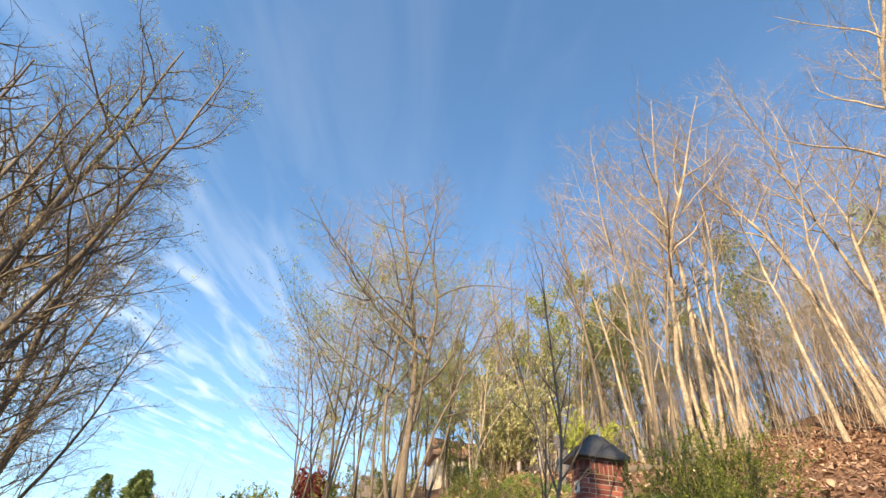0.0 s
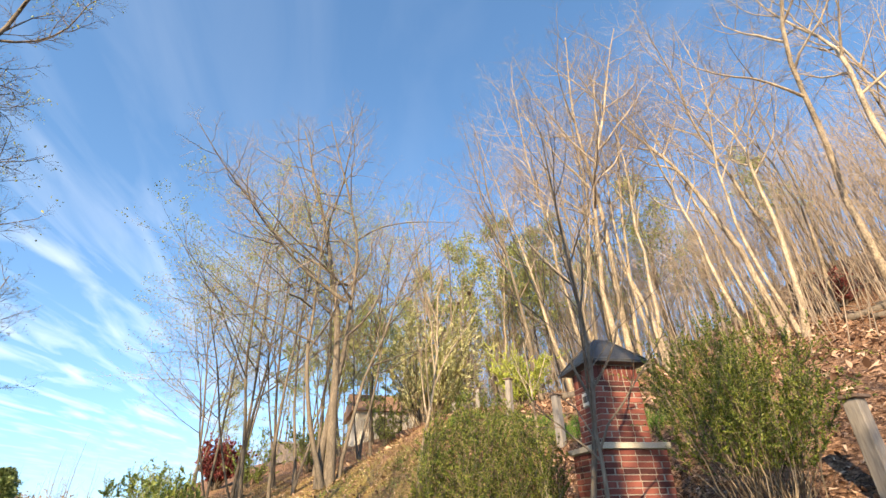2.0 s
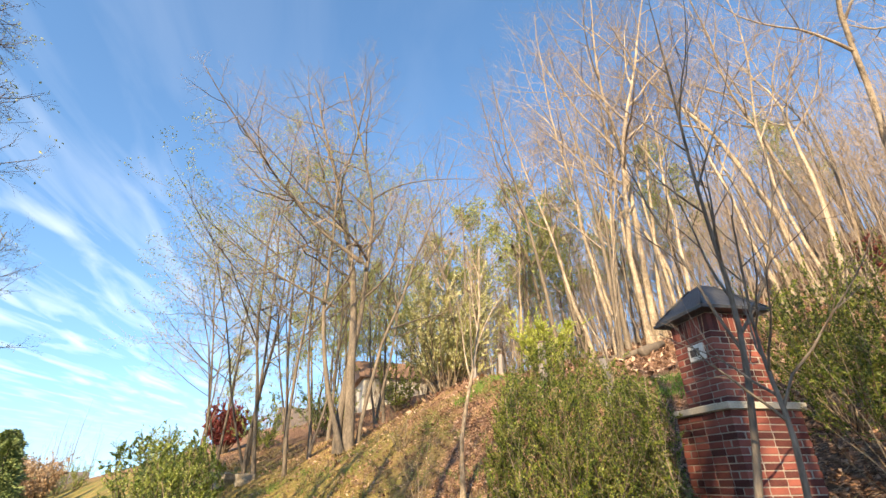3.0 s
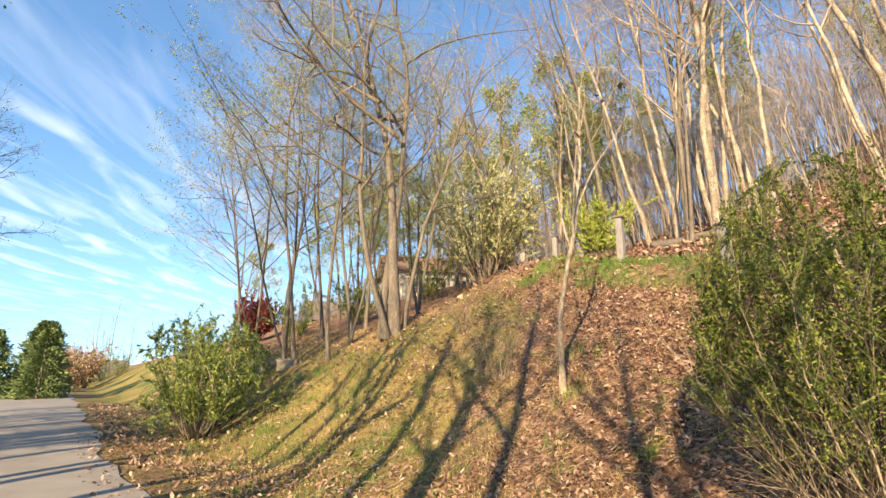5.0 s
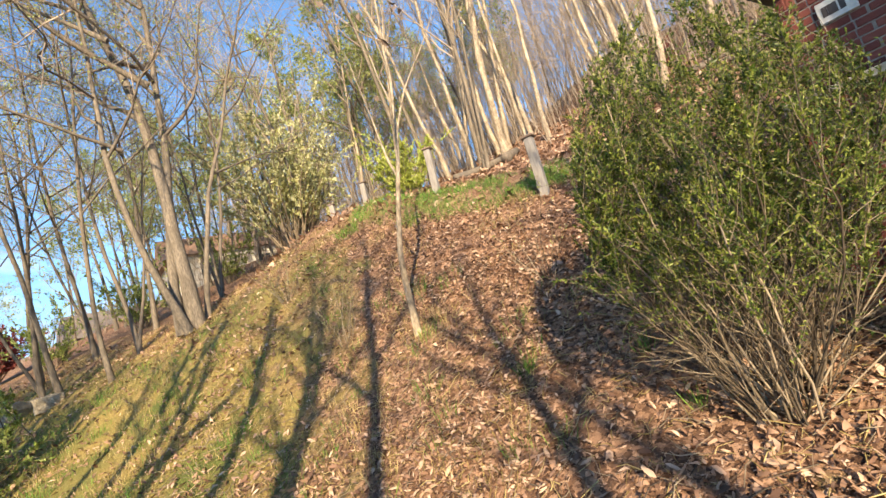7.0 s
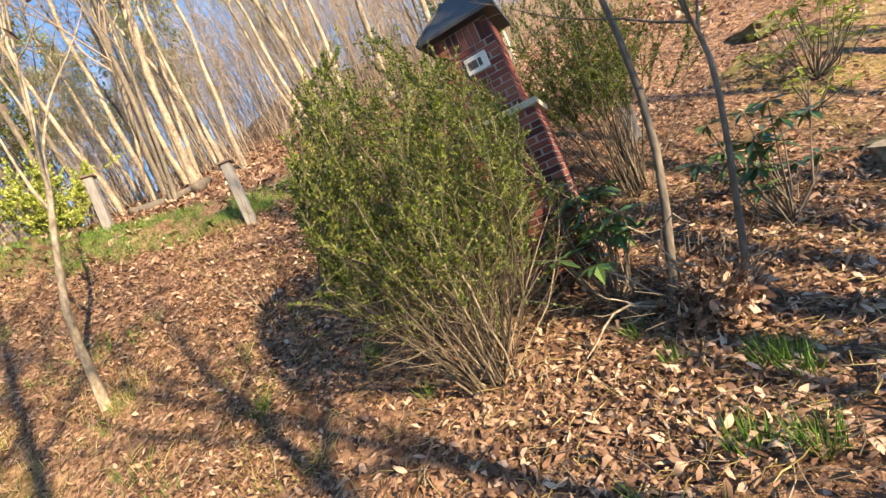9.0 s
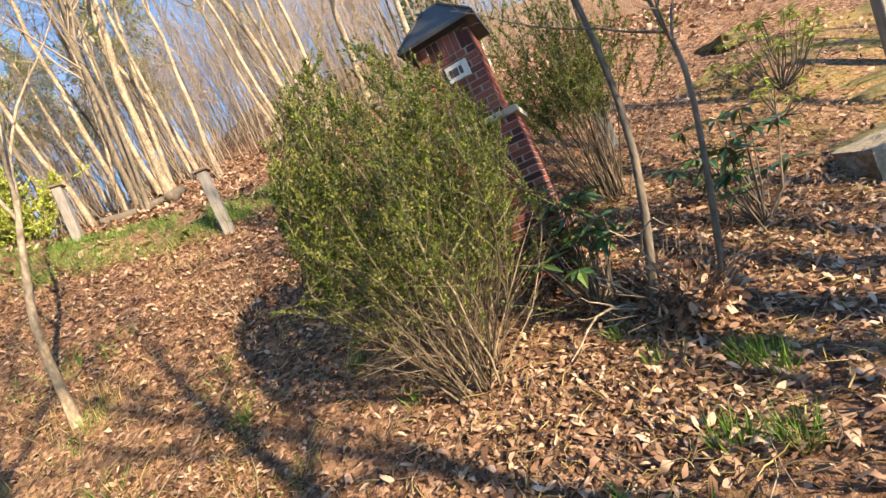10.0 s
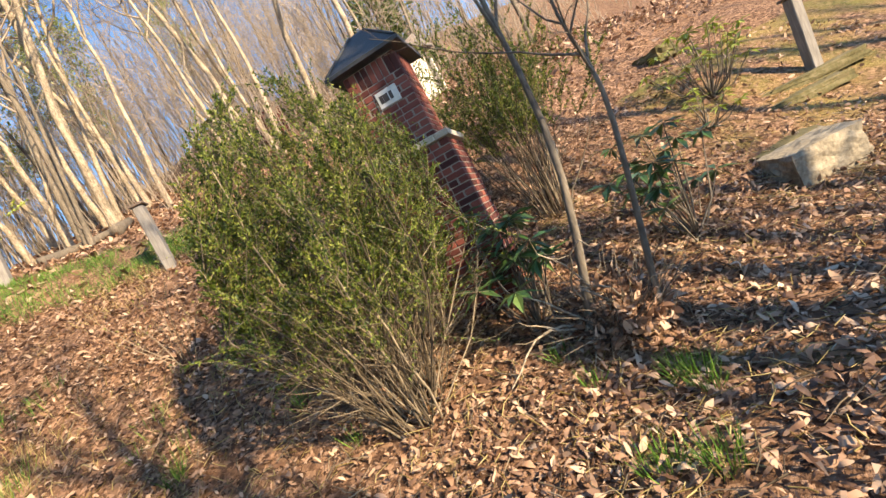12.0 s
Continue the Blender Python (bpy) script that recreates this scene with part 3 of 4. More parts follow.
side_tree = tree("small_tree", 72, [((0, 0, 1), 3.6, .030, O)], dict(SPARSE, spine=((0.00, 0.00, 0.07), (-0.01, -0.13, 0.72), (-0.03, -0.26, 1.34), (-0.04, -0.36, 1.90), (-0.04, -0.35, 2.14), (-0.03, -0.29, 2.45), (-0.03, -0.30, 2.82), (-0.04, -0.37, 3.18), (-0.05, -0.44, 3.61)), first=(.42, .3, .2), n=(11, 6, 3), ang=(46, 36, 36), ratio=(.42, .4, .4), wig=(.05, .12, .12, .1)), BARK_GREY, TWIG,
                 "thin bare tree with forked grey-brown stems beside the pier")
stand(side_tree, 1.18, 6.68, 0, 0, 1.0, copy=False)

slim_birch = tree("small_tree", 73, [((.05, .10, 1), 3.6, .035, O)], dict(SPARSE, first=(.6, .3, .2), n=(5, 4, 3)), BARK_PALE, TWIG,
                  "thin pale stem rising behind the green bush")
stand(slim_birch, 1.75, 9.35, 0, 0, 1.0, copy=False)

# woods further up the hill
far_tree = tree("forest_tree", 81, [((0, 0, 1), 17, .12, O)], dict(LIGHT, n=(12, 7, 6), seg=(10, 4, 2, 1), first=(.3, .25, .2), ratio=(.32, .5, .55), thick=(1, .42, .42, .6)), BARK_GREY, TWIG,
                "bare forest tree among many on the hillside", group="forest on the hill", split=False)
far_tree_b = tree("forest_tree", 82, [((0, .05, 1), 15, .10, O), ((.12, 0, 1), 12, .07, (.2, 0, 0))], dict(LIGHT, n=(8, 6, 5), seg=(9, 4, 2, 1), first=(.25, .25, .2), ratio=(.32, .5, .55), thick=(1, .42, .42, .6)), BARK_GREY, TWIG,
                  "bare forest tree among many on the hillside", group="forest on the hill", split=False)
far_green = tree("forest_tree", 83, [((0, 0, 1), 13, .10, O)], dict(LIGHT, seg=(10, 5, 2, 1), n=(12, 6, 4), first=(.25, .25, .2), ratio=(.30, .5, .5)), BARK_GREY, TWIG,
                 "forest tree in fresh pale green leaf", foliage=LEAF_SPRING, leaves=3600, leaf=(.19, .12), group="forest on the hill", split=False)
stand(far_tree, 24, 24, 0, 5, 1.0, copy=False)
stand(far_tree_b, 19, 29, 0, 5, 1.0, copy=False)
stand(far_green, 13.5, 33.5, 0, 2, 1.0, copy=False)
wood = random.Random(5)
count = 0
while count < 72:
    s, v = wood.uniform(19, 62), wood.uniform(-42, 75)
    x, y = place(s, v)
    if y < -6 or x < 4 or (y < 2 and s < 17):
        continue
    stand(wood.choice((far_tree, far_tree, far_tree, far_tree_b, far_tree_b, far_tree_b, far_green)) if s > 26 else wood.choice((far_tree, far_tree_b)), x, y, wood.uniform(0, 360), wood.uniform(1, 8), wood.uniform(.8, 1.2))
    count += 1
for _ in range(20):
    x, y = place(wood.uniform(14, 24), wood.uniform(-1, 34))
    stand(wood.choice((far_tree, far_tree_b, far_tree)), x, y, wood.uniform(0, 360), wood.uniform(0, 8), wood.uniform(.75, 1.05))
for _ in range(15):
    x, y = place(wood.uniform(17, 36), wood.uniform(2, 32))
    stand(far_green, x, y, wood.uniform(0, 360), wood.uniform(0, 5), wood.uniform(.75, 1.1))
for x, y, size in ((-1.5, 47, .9), (5.0, 44, .9), (-16, 62, .8), (-24, 85, .8), (-9, 58, .9), (-45, 92, .9), (-52, 100, .9), (-60, 104, .8), (-54, 108, .7), (-57, 112, .7), (-49, 106, .7), (-63, 118, .8), (-70, 110, .8), (-24, 21, .9), (-28, 27, .9), (-22, 25, .8), (-31, 35, .9), (-26, 16, 1.0)):
    stand(far_tree_b, x, y, x * 37 % 360, 0, size)
for x, y, size in ((2.0, 40, .8), (7.5, 38, .8), (-4.5, 38, .75), (-13, 50, .7), (4.5, 36, .7), (10.5, 36, .75), (-7.5, 44, .75), (.5, 33, .6)):
    stand(far_green, x, y, x * 37 % 360, 0, size)


def undergrowth(seed, n):
    """Thin leafless brushwood between the forest trees."""
    rng = np.random.default_rng(seed)
    lines = []
    s, v = rng.uniform(15, 60, n), rng.uniform(-40, 60, n)
    x, y = place(s, v)
    z = height(x, y)
    for i in range(n):
        if y[i] < -8:
            continue
        h = rng.uniform(1.2, 4.5)
        d = unit([rng.normal(0, .22), rng.normal(0, .22), 1])
        a = np.array([x[i], y[i], z[i] - .1])
        m = a + d * h * .5
        lines.append((np.array([a, m, m + unit(d + rng.normal(0, .2, 3)) * h * .5]), np.array([.022, .015, .005])))
        for _ in range(4):
            q = a + d * h * rng.uniform(.25, .5)
            lines.append((np.array([q, q + unit(d * .7 + rng.normal(0, .5, 3)) * h * rng.uniform(.25, .5)]), np.array([.01, .004])))
    me = tubes("undergrowth", lines, 3)
    me.materials.append(TWIG)
    tagged(new("undergrowth", me), "leafless brown brushwood between the forest trees", "undergrowth", kind="stuff")


undergrowth(4, 2600)


def young_wood(seed, n):
    """Slender young trees that fill the wood between and behind the larger trunks."""
    rng = np.random.default_rng(seed)
    lines = []
    s, v = 20 + 26 * rng.uniform(0, 1, n) ** .8, rng.uniform(-22, 42, n)
    x, y = place(s, v)
    z = height(x, y)
    for i in range(n):
        if x[i] < 3 or y[i] < 4:
            continue
        h = rng.uniform(5, 13)
        d = unit([rng.normal(-.05, .09), rng.normal(0, .09), 1])
        a = np.array([x[i], y[i], z[i] - .1])
        m = a + d * h * .5
        e = m + unit(d + rng.normal(0, .1, 3)) * h * .5
        r = rng.uniform(.012, .034)
        lines.append((np.array([a, m, e]), np.array([r, r * .7, .006])))
        for _ in range(9):
            q = rng.uniform(.3, .98)
            p = a + (m - a) * q * 2 if q < .5 else m + (e - m) * (q - .5) * 2
            w = p + unit(d * .8 + rng.normal(0, .5, 3)) * h * rng.uniform(.12, .28) * (1.25 - q)
            lines.append((np.array([p, w]), np.array([.013, .005])))
            for _ in range(2):
                g = p + (w - p) * rng.uniform(.4, .9)
                lines.append((np.array([g, g + unit(w - p + rng.normal(0, .4, 3) * np.linalg.norm(w - p)) * h * rng.uniform(.04, .1)]), np.array([.008, .004])))
    me = tubes("young_wood", lines, 3)
    me.materials.append(TWIG)
    tagged(new("young_wood", me), "slender bare young trees filling the wood on the hill", "woods", kind="stuff")


young_wood(6, 2200)



# ---------------------------------------------------------------- shrubs
def shrub(name, seed, x, y, tall, spread, stems, leaves, stem_mat, leaf_mat, leaf, label, from_height=.45, category="bush", radius=.011, arch=.06, twiggy=7, wig=.125, leaf_from=None, crown=None):
    """Many stems from one stool, arching out, with fine side twigs and small leaves on their upper part."""
    rng = np.random.default_rng(seed)
    ob = thing(name, Matrix.Translation((x, y, on_ground(x, y, .04))), label, category)
    lines, twigs = [], []

    def inside(p):
        """Within the bush's rounded outline, crown = (half width, middle height, half height)."""
        if crown is None or p[2] < crown[1] * .75:
            return True
        ragged = 1 + .2 * math.sin(p[0] * 5 + seed) * math.sin(p[1] * 6 + p[2] * 4) + rng.normal(0, .07)
        return (p[0] ** 2 + p[1] ** 2) / crown[0] ** 2 + ((p[2] - crown[1]) / crown[2]) ** 2 < ragged

    for _ in range(stems):
        azi, tilt = rng.uniform(0, 6.283), spread * math.sqrt(rng.uniform(0.01, 1))
        d = np.array([math.cos(azi) * math.sin(tilt), math.sin(azi) * math.sin(tilt), math.cos(tilt)])
        p = np.array([math.cos(azi), math.sin(azi), 0]) * rng.uniform(.02, .24) * tall / 2.8
        length, n = tall * rng.uniform(.62, 1.06), 8
        pts = [p]
        for _ in range(n):
            d = unit(d + rng.normal(0, wig, 3) + np.array([0, 0, arch]))
            pts.append(pts[-1] + d * length / n)
            if not inside(pts[-1]):
                d = unit(d - .7 * np.array([pts[-1][0] / (tall * .4), pts[-1][1] / (tall * .4), max(0, pts[-1][2] - tall * .7)]))
                pts[-1] = pts[-2] + d * length / n * .4
        pts = np.array(pts)
        lines.append((pts, radius * rng.uniform(.6, 1.3) * np.linspace(1, .25, n + 1)))
        for _ in range(twiggy):
            q = rng.uniform(max(.05, from_height - .25) if rng.uniform() < .25 else from_height, 1) * n
            i = min(int(q), n - 1)
            a = pts[i] + (pts[i + 1] - pts[i]) * (q - i)
            w = unit(unit(pts[i + 1] - pts[i]) + rng.normal(0, .5, 3))
            l = length * rng.uniform(.08, .24)
            if not inside(a + w * l):
                l *= .35
            if inside(a + w * l):
                twigs.append((np.array([a, a + w * l * .5 + rng.normal(0, .012, 3), a + w * l + np.array([0, 0, .04 * l])]), radius * .35 * np.array([1, .7, .3])))
    part("stool", tubes("stool", lines, 5), stem_mat, ob, "pale bare stems", "stuff")
    part("twig_spray", tubes("twig_spray", twigs, 3), stem_mat, ob, kind="stuff")
    leafy = [k for k, w in enumerate(twigs) if w[0][0][2] / tall - (leaf_from or from_height * .8) > (rng.uniform(0, .24) if leaf_from else 0)]
    pick, f = np.array(leafy)[rng.integers(0, len(leafy), leaves)], rng.uniform(0, 1, leaves)
    base = np.array([twigs[i][0][0] + (twigs[i][0][2] - twigs[i][0][0]) * q for i, q in zip(pick, f)])
    way = np.array([twigs[i][0][2] - twigs[i][0][0] for i in pick])
    way = way / np.linalg.norm(way, axis=1, keepdims=True) + rng.normal(0, .7, (leaves, 3))
    part("foliage", leaf_mesh("foliage", base, way, leaf[0], leaf[1], rng), leaf_mat, ob, kind="stuff")
    return ob


shrub("evergreen_bush", 1, .68, 8.66, 3.05, .70, 66, 80000, STEM, LEAF_BUSH, (.030, .0135), "tall twiggy bush with small green leaves above bare stems", .13, radius=.0085, arch=.15, twiggy=52, wig=.16, leaf_from=.17, crown=(1.04, 1.76, 1.26))
shrub("evergreen_bush", 2, 3.4, 7.15, 2.4, .36, 70, 32000, STEM, LEAF_BUSH, (.034, .015), "twiggy green bush behind the brick pier", .5, radius=.008, twiggy=12)
shrub("evergreen_bush", 3, 4.6, 8.9, 2.4, .6, 60, 28000, STEM, LEAF_BUSH, (.036, .016), "twiggy green bush on the slope behind the pier", .3, radius=.008, twiggy=12)
shrub("roadside_shrub", 4, -7.5, 20.6, 4.2, .85, 60, 19000, STEM, LEAF_SHRUB, (.085, .045), "spreading shrub in pale new leaf beside the lane", .16, "shrub", .014, .03, 13, crown=(1.85, 1.85, 1.9))
shrub("blossom_shrub", 5, 2.4, 26.3, 6.2, .48, 60, 26000, STEM, LEAF_BLOSSOM, (.12, .075), "tall shrub in pale yellow-green blossom behind the mound", .25, "shrub", .03, .02, 11)
shrub("blossom_shrub", 6, 5.6, 21.6, 2.9, .6, 50, 12000, STEM, LEAF_LIME, (.09, .05), "yellow-green shrub at the top of the bank", .15, "shrub", .014, .02, 10)
shrub("red_maple", 7, -11.2, 42.5, 3.4, .55, 60, 8000, BARK_DARK, LEAF_RED, (.2, .12), "small tree in dark red leaf beyond the trees", .2, "tree", .03, .02, 9)
shrub("brush", 8, -.5, 17.0, 1.5, .5, 16, 250, STEM, LEAF_SPRING, (.03, .02), "thin leafless brush on the bank", .3, "shrub", .006, .03, 5)
shrub("brush", 9, -.35, 14.4, 1.6, .4, 12, 100, STEM, LEAF_SPRING, (.03, .02), "thin leafless brush on the bank", .3, "shrub", .006, .03, 5)
shrub("brush", 10, 1.6, 11.6, 1.4, .6, 9, 60, STEM, LEAF_SPRING, (.03, .02), "thin leafless brush on the bank", .3, "shrub", .006, .03, 4)
shrub("brush", 14, 22.9, 20.7, 2.0, 1.0, 60, 2500, BARK_DARK, LEAF_RED, (.14, .08), "dark reddish brush heap on the hill", .1, "shrub", .03, .02, 8)
for k, (x, y, t) in enumerate(((-9.5, 27.5, 3), (-11.8, 33, 3.5), (-14.6, 39, 3.5), (-3.6, 31, 3.4), (.6, 33, 3.6), (-7, 33, 3), (-36, 76, 4), (-42, 84, 4), (-48, 88, 4), (-40, 66, 4), (-52, 92, 4), (-21, 58, 4))):
    shrub("hedge_shrub", 90 + k, x, y, t, .6, 30, 2600, STEM, LEAF_SHRUB, (.13, .07), "green undergrowth shrub below the slender trees", .1, "shrub", .014, .02, 9)


for k, (x, y, t) in enumerate(((-38, 72, 5), (-43, 78, 6), (-46, 85, 5), (-50, 92, 6), (-55, 98, 6), (-36, 64, 4.5))):
    shrub("thicket", 120 + k, x, y, t, .75, 30, 1500, STEM, LEAF_BUD, (.4, .22), "reddish-brown budding thicket along the lane", .1, "shrub", .03, .02, 9)


def rhododendron(seed, x, y, tall, spread, whorls, mat, label, leaf=(.15, .05)):
    rng = np.random.default_rng(seed)
    ob = thing("rhododendron", Matrix.Translation((x, y, on_ground(x, y, .03))), label, "shrub")
    lines, c, d, nn = [], [], [], []
    for _ in range(whorls):
        azi, out = rng.uniform(0, 6.283), spread * math.sqrt(rng.uniform(.02, 1))
        tip = np.array([math.cos(azi) * out, math.sin(azi) * out, tall * rng.uniform(.45, 1) * (1 - .35 * (out / spread) ** 2)])
        mid = tip * .5 + np.array([0, 0, -.12 * tall]) + rng.normal(0, .04, 3)
        lines.append((np.array([tip * .02, mid, tip]), np.array([.012, .009, .005])))
        for j in range(9):
            a = j * 2.4 + rng.normal(0, .2)
            w = np.array([math.cos(a), math.sin(a), rng.uniform(-.9, .25)])
            c.append(tip + w * .01); d.append(w); nn.append(unit(np.array([0, 0, 1.0]) + rng.normal(0, .2, 3)))
    part("stool", tubes("stool", lines, 5), BARK_GREY, ob, kind="stuff")
    part("foliage", leaf_mesh("foliage", c, d, leaf[0], leaf[1], rng, .22, nn), mat, ob, kind="stuff")
    return ob


rhododendron(1, 1.40, 7.62, 1.42, .42, 26, LEAF_RHODO, "rhododendron with long glossy drooping leaves at the pier's foot", (.22, .075))
rhododendron(2, 2.3, 6.0, 1.45, .62, 20, LEAF_RHODO, "rhododendron with dark glossy leaves below the small tree", (.19, .075))
rhododendron(3, 5.7, 4.4, 1.25, .75, 40, LEAF_LIME, "yellow-green laurel bush on the upper slope", (.16, .055))
rhododendron(4, 4.7, 4.9, .6, .5, 14, LEAF_LIME, "low green laurel on the leafy slope", (.12, .04))


def brush_heap(seed, x, y):
    """A drift of dead leaves caught under crooked bare branches."""
    rng = np.random.default_rng(seed)
    ob = thing("brush_heap", Matrix.Translation((x, y, on_ground(x, y, .05))), "drift of dead leaves under crooked pale branches", "brush")
    k = 2600
    a, q = rng.uniform(0, 6.283, k), np.sqrt(rng.uniform(0, 1, k))
    c = np.column_stack([np.cos(a) * q * .40, np.sin(a) * q * .46, (.42 * (1 - q ** 2) + .06) * rng.uniform(.35, 1, k)])
    me = curled_leaves("leaf_drift", c, rng.normal(size=(k, 3)), rng.normal(size=(k, 3)), .075, rng)
    part("leaf_drift", me, LITTER, ob, kind="stuff")
    fine = []
    for _ in range(160):
        azi, q = rng.uniform(0, 6.283), rng.uniform(0, .32)
        p = np.array([math.cos(azi) * q, math.sin(azi) * q, .05])
        d = unit([math.cos(azi) * 1.1, math.sin(azi) * 1.1, rng.uniform(.3, 1.6)])
        e = p + d * rng.uniform(.3, .75)
        fine.append((np.array([p, (p + e) / 2 + rng.normal(0, .05, 3), e]), np.array([.005, .004, .002])))
    part("twig_tangle", tubes("twig_tangle", fine, 3), BARK_DARK, ob, "dark tangled twigs", "stuff")
    spurs = []
    for j in range(14):
        azi = rng.uniform(1.2, 3.7) if j < 11 else rng.uniform(0, 6.283)
        d = unit([math.cos(azi), math.sin(azi), rng.uniform(.2, 1.0)])
        p = np.array([rng.normal(0, .08), rng.normal(0, .08), .15])
        pts = [p]
        n, long = 7, rng.uniform(.6, 1.1)
        for _ in range(n):
            d = unit(d + rng.normal(0, .28, 3) + np.array([0, 0, .04]))
            pts.append(pts[-1] + d * long / n)
            if rng.uniform() < .6:
                w = unit(d + rng.normal(0, .6, 3))
                spurs.append((np.array([pts[-1], pts[-1] + w * .09, pts[-1] + w * .16 + np.array([0, 0, .03])]), np.array([.005, .004, .002])))
        part("branch", tubes("branch", [(np.array(pts), np.linspace(.014, .005, n + 1) * rng.uniform(.7, 1.3))], 5), BARK_PALE, ob)
    part("spur_twigs", tubes("spur_twigs", spurs, 3), BARK_PALE, ob, "pale bare side twigs", "stuff")
    return ob


brush_heap(5, 1.30, 6.98)


# ---------------------------------------------------------------- brick pier
def brick_pier():
    rng = random.Random(3)
    x, y = 2.24, 8.08
    z0 = on_ground(x, y) - .35
    ob = thing("brick_pier", pose(x, y, z0, 0, 0, 1.5), "red brick gate pier with stone ledge and black pyramid cap", "gate pier")
    top_low, top_up = 2.22 - z0, 3.24 - z0
    shared = {}

    def brick_mesh(l, w, h):
        key = (round(l, 3), round(w, 3), round(h, 3))
        if key not in shared:
            bm = box(bmesh.new(), -l / 2, l / 2, -w / 2, w / 2, -h / 2, h / 2, .005)
            me = bpy.data.meshes.new("brick")
            bm.to_mesh(me); bm.free()
            me.materials.append(BRICK)
            shared[key] = me
        return shared[key]

    rest = []

    def lay(side, u, z, l, w, h, half):
        """One brick on a side (0 west, 1 south, 2 east, 3 north) with its middle u along it."""
        m = pose(0, 0, 0, 0, 0, (-90, 0, 90, 180)[side]) @ Matrix.Translation((u + rng.uniform(-.0015, .0015), -half + w / 2 + rng.uniform(-.003, .003), z)) @ pose(0, 0, 0, rng.uniform(-.5, .5), rng.uniform(-.5, .5), rng.uniform(-.7, .7))
        if side < 2:
            o = new("brick", brick_mesh(l, w, h))
            o.parent = ob
            o.matrix_basis = m
        else:
            rest.append((m, l, w, h))

    def shaft(z, courses, half, soldier):
        per, depth = .2035, .092
        run = 2 * half - .1025
        for c in range(courses):
            zc = z + (c + .5) * .0677
            for side in range(4):
                u, left, flip = -half, run, c % 2
                while left > .03:
                    l = min(per, left) - .010
                    mid = u + l / 2
                    lay(side, -mid if flip else mid, zc, l, depth, .0572, half)
                    u += l + .010
                    left -= l + .010
        if soldier:
            zs = z + courses * .0677 + .1
            n = round(2 * half / .0677)
            for side in range(4):
                for k in range(n):
                    lay(side, -half + (k + .5) * 2 * half / n, zs, 2 * half / n - .010, depth, .194, half - (.001 if side % 2 else 0))

    up, low = .305, .40625
    n_low, n_up = int(top_low / .0677), int((top_up - top_low - .075 - .2) / .0677)
    shaft(top_low - n_low * .0677, n_low, low, False)
    shaft(top_low + .075, n_up, up, True)
    cap_z = top_low + .075 + n_up * .0677 + .205
    part("mortar_core", box(bmesh.new(), -low + .007, low - .007, -low + .007, low - .007, 0, top_low), MORTAR, ob, "pale mortar")
    part("mortar_core", box(bmesh.new(), -up + .007, up - .007, -up + .007, up - .007, top_low, cap_z), MORTAR, ob, "pale mortar")
    bm = bmesh.new()
    for m, l, w, h in rest:
        bmesh.ops.create_cube(bm, size=1, matrix=m @ Matrix.Diagonal((l, w, h, 1)))
    part("rear_bricks", bm, BRICK, ob, kind="stuff")
    for sx, sy, x0, x1, y0, y1 in ((0, 0, -.45, .45, -.45, -.30), (0, 0, -.45, .45, .30, .45), (0, 0, -.45, -.30, -.297, .297), (0, 0, .30, .45, -.297, .297)):
        bm = box(bmesh.new(), x0, x1, y0, y1, top_low + .004, top_low + .07, .008)
        for v in bm.verts:
            v.co += Vector((rng.uniform(-.006, .006), rng.uniform(-.006, .006), rng.uniform(-.004, .004)))
        part("ledge_stone", bm, STONE, ob, "worn limestone ledge")
    # pyramid cap with a turned-down rim and a blunt top
    bm = bmesh.new()
    rings = []
    for half, z in ((.335, 0), (.43, .012), (.435, .045), (.41, .06), (.09, .40), (.05, .43), (0.02, .437)):
        rings.append([bm.verts.new((a * half, b * half, cap_z + z)) for a, b in ((-1, -1), (1, -1), (1, 1), (-1, 1))])
    bm.faces.new(rings[0][::-1])
    for a, b in zip(rings, rings[1:]):
        for k in range(4):
            bm.faces.new((a[k], a[(k + 1) % 4], b[(k + 1) % 4], b[k]))
    bm.faces.new(rings[-1])
    cap = part("cap", bm, SLATE, ob, "black hipped cap")
    for a in range(4):
        d = Vector(((-1, 1, 1, -1)[a], (-1, -1, 1, 1)[a], 0))
        me = tubes("hip_roll", [(np.array([tuple(d * .41 + Vector((0, 0, cap_z + .064))), tuple(d * .09 + Vector((0, 0, cap_z + .404)))]), np.array([.014, .014]))], 6)
        part("hip_roll", me, SLATE, cap)
    # number plate on the side towards the lane
    bm = box(bmesh.new(), -up - .022, -up + .01, -.17, .07, cap_z - .47, cap_z - .30, .006)
    plate = part("number_plate", bm, PLATE, ob, "small pale stone number plate")
    for k, (u, w) in enumerate(((-.09, .018), (-.03, .03), (.02, .018))):
        part("plate_mark", box(bmesh.new(), -up - .0255, -up - .0215, u - w, u + w, cap_z - .425, cap_z - .345), PLATE_INK, plate)


brick_pier()


# ---------------------------------------------------------------- posts, rocks, logs
def fence_post(label):
    ob = thing("fence_post", Matrix(), label, "post", "posts along the top of the bank")
    bm = box(bmesh.new(), -.085, .085, -.085, .085, -.3, 1.12, .012)
    part("shaft", bm, POST, ob)
    bm = bmesh.new()
    box(bm, -.125, .125, -.125, .125, 1.12, 1.16, .008)
    part("cap", bm, POST_CAP, ob, "dark brown cap board")
    return ob


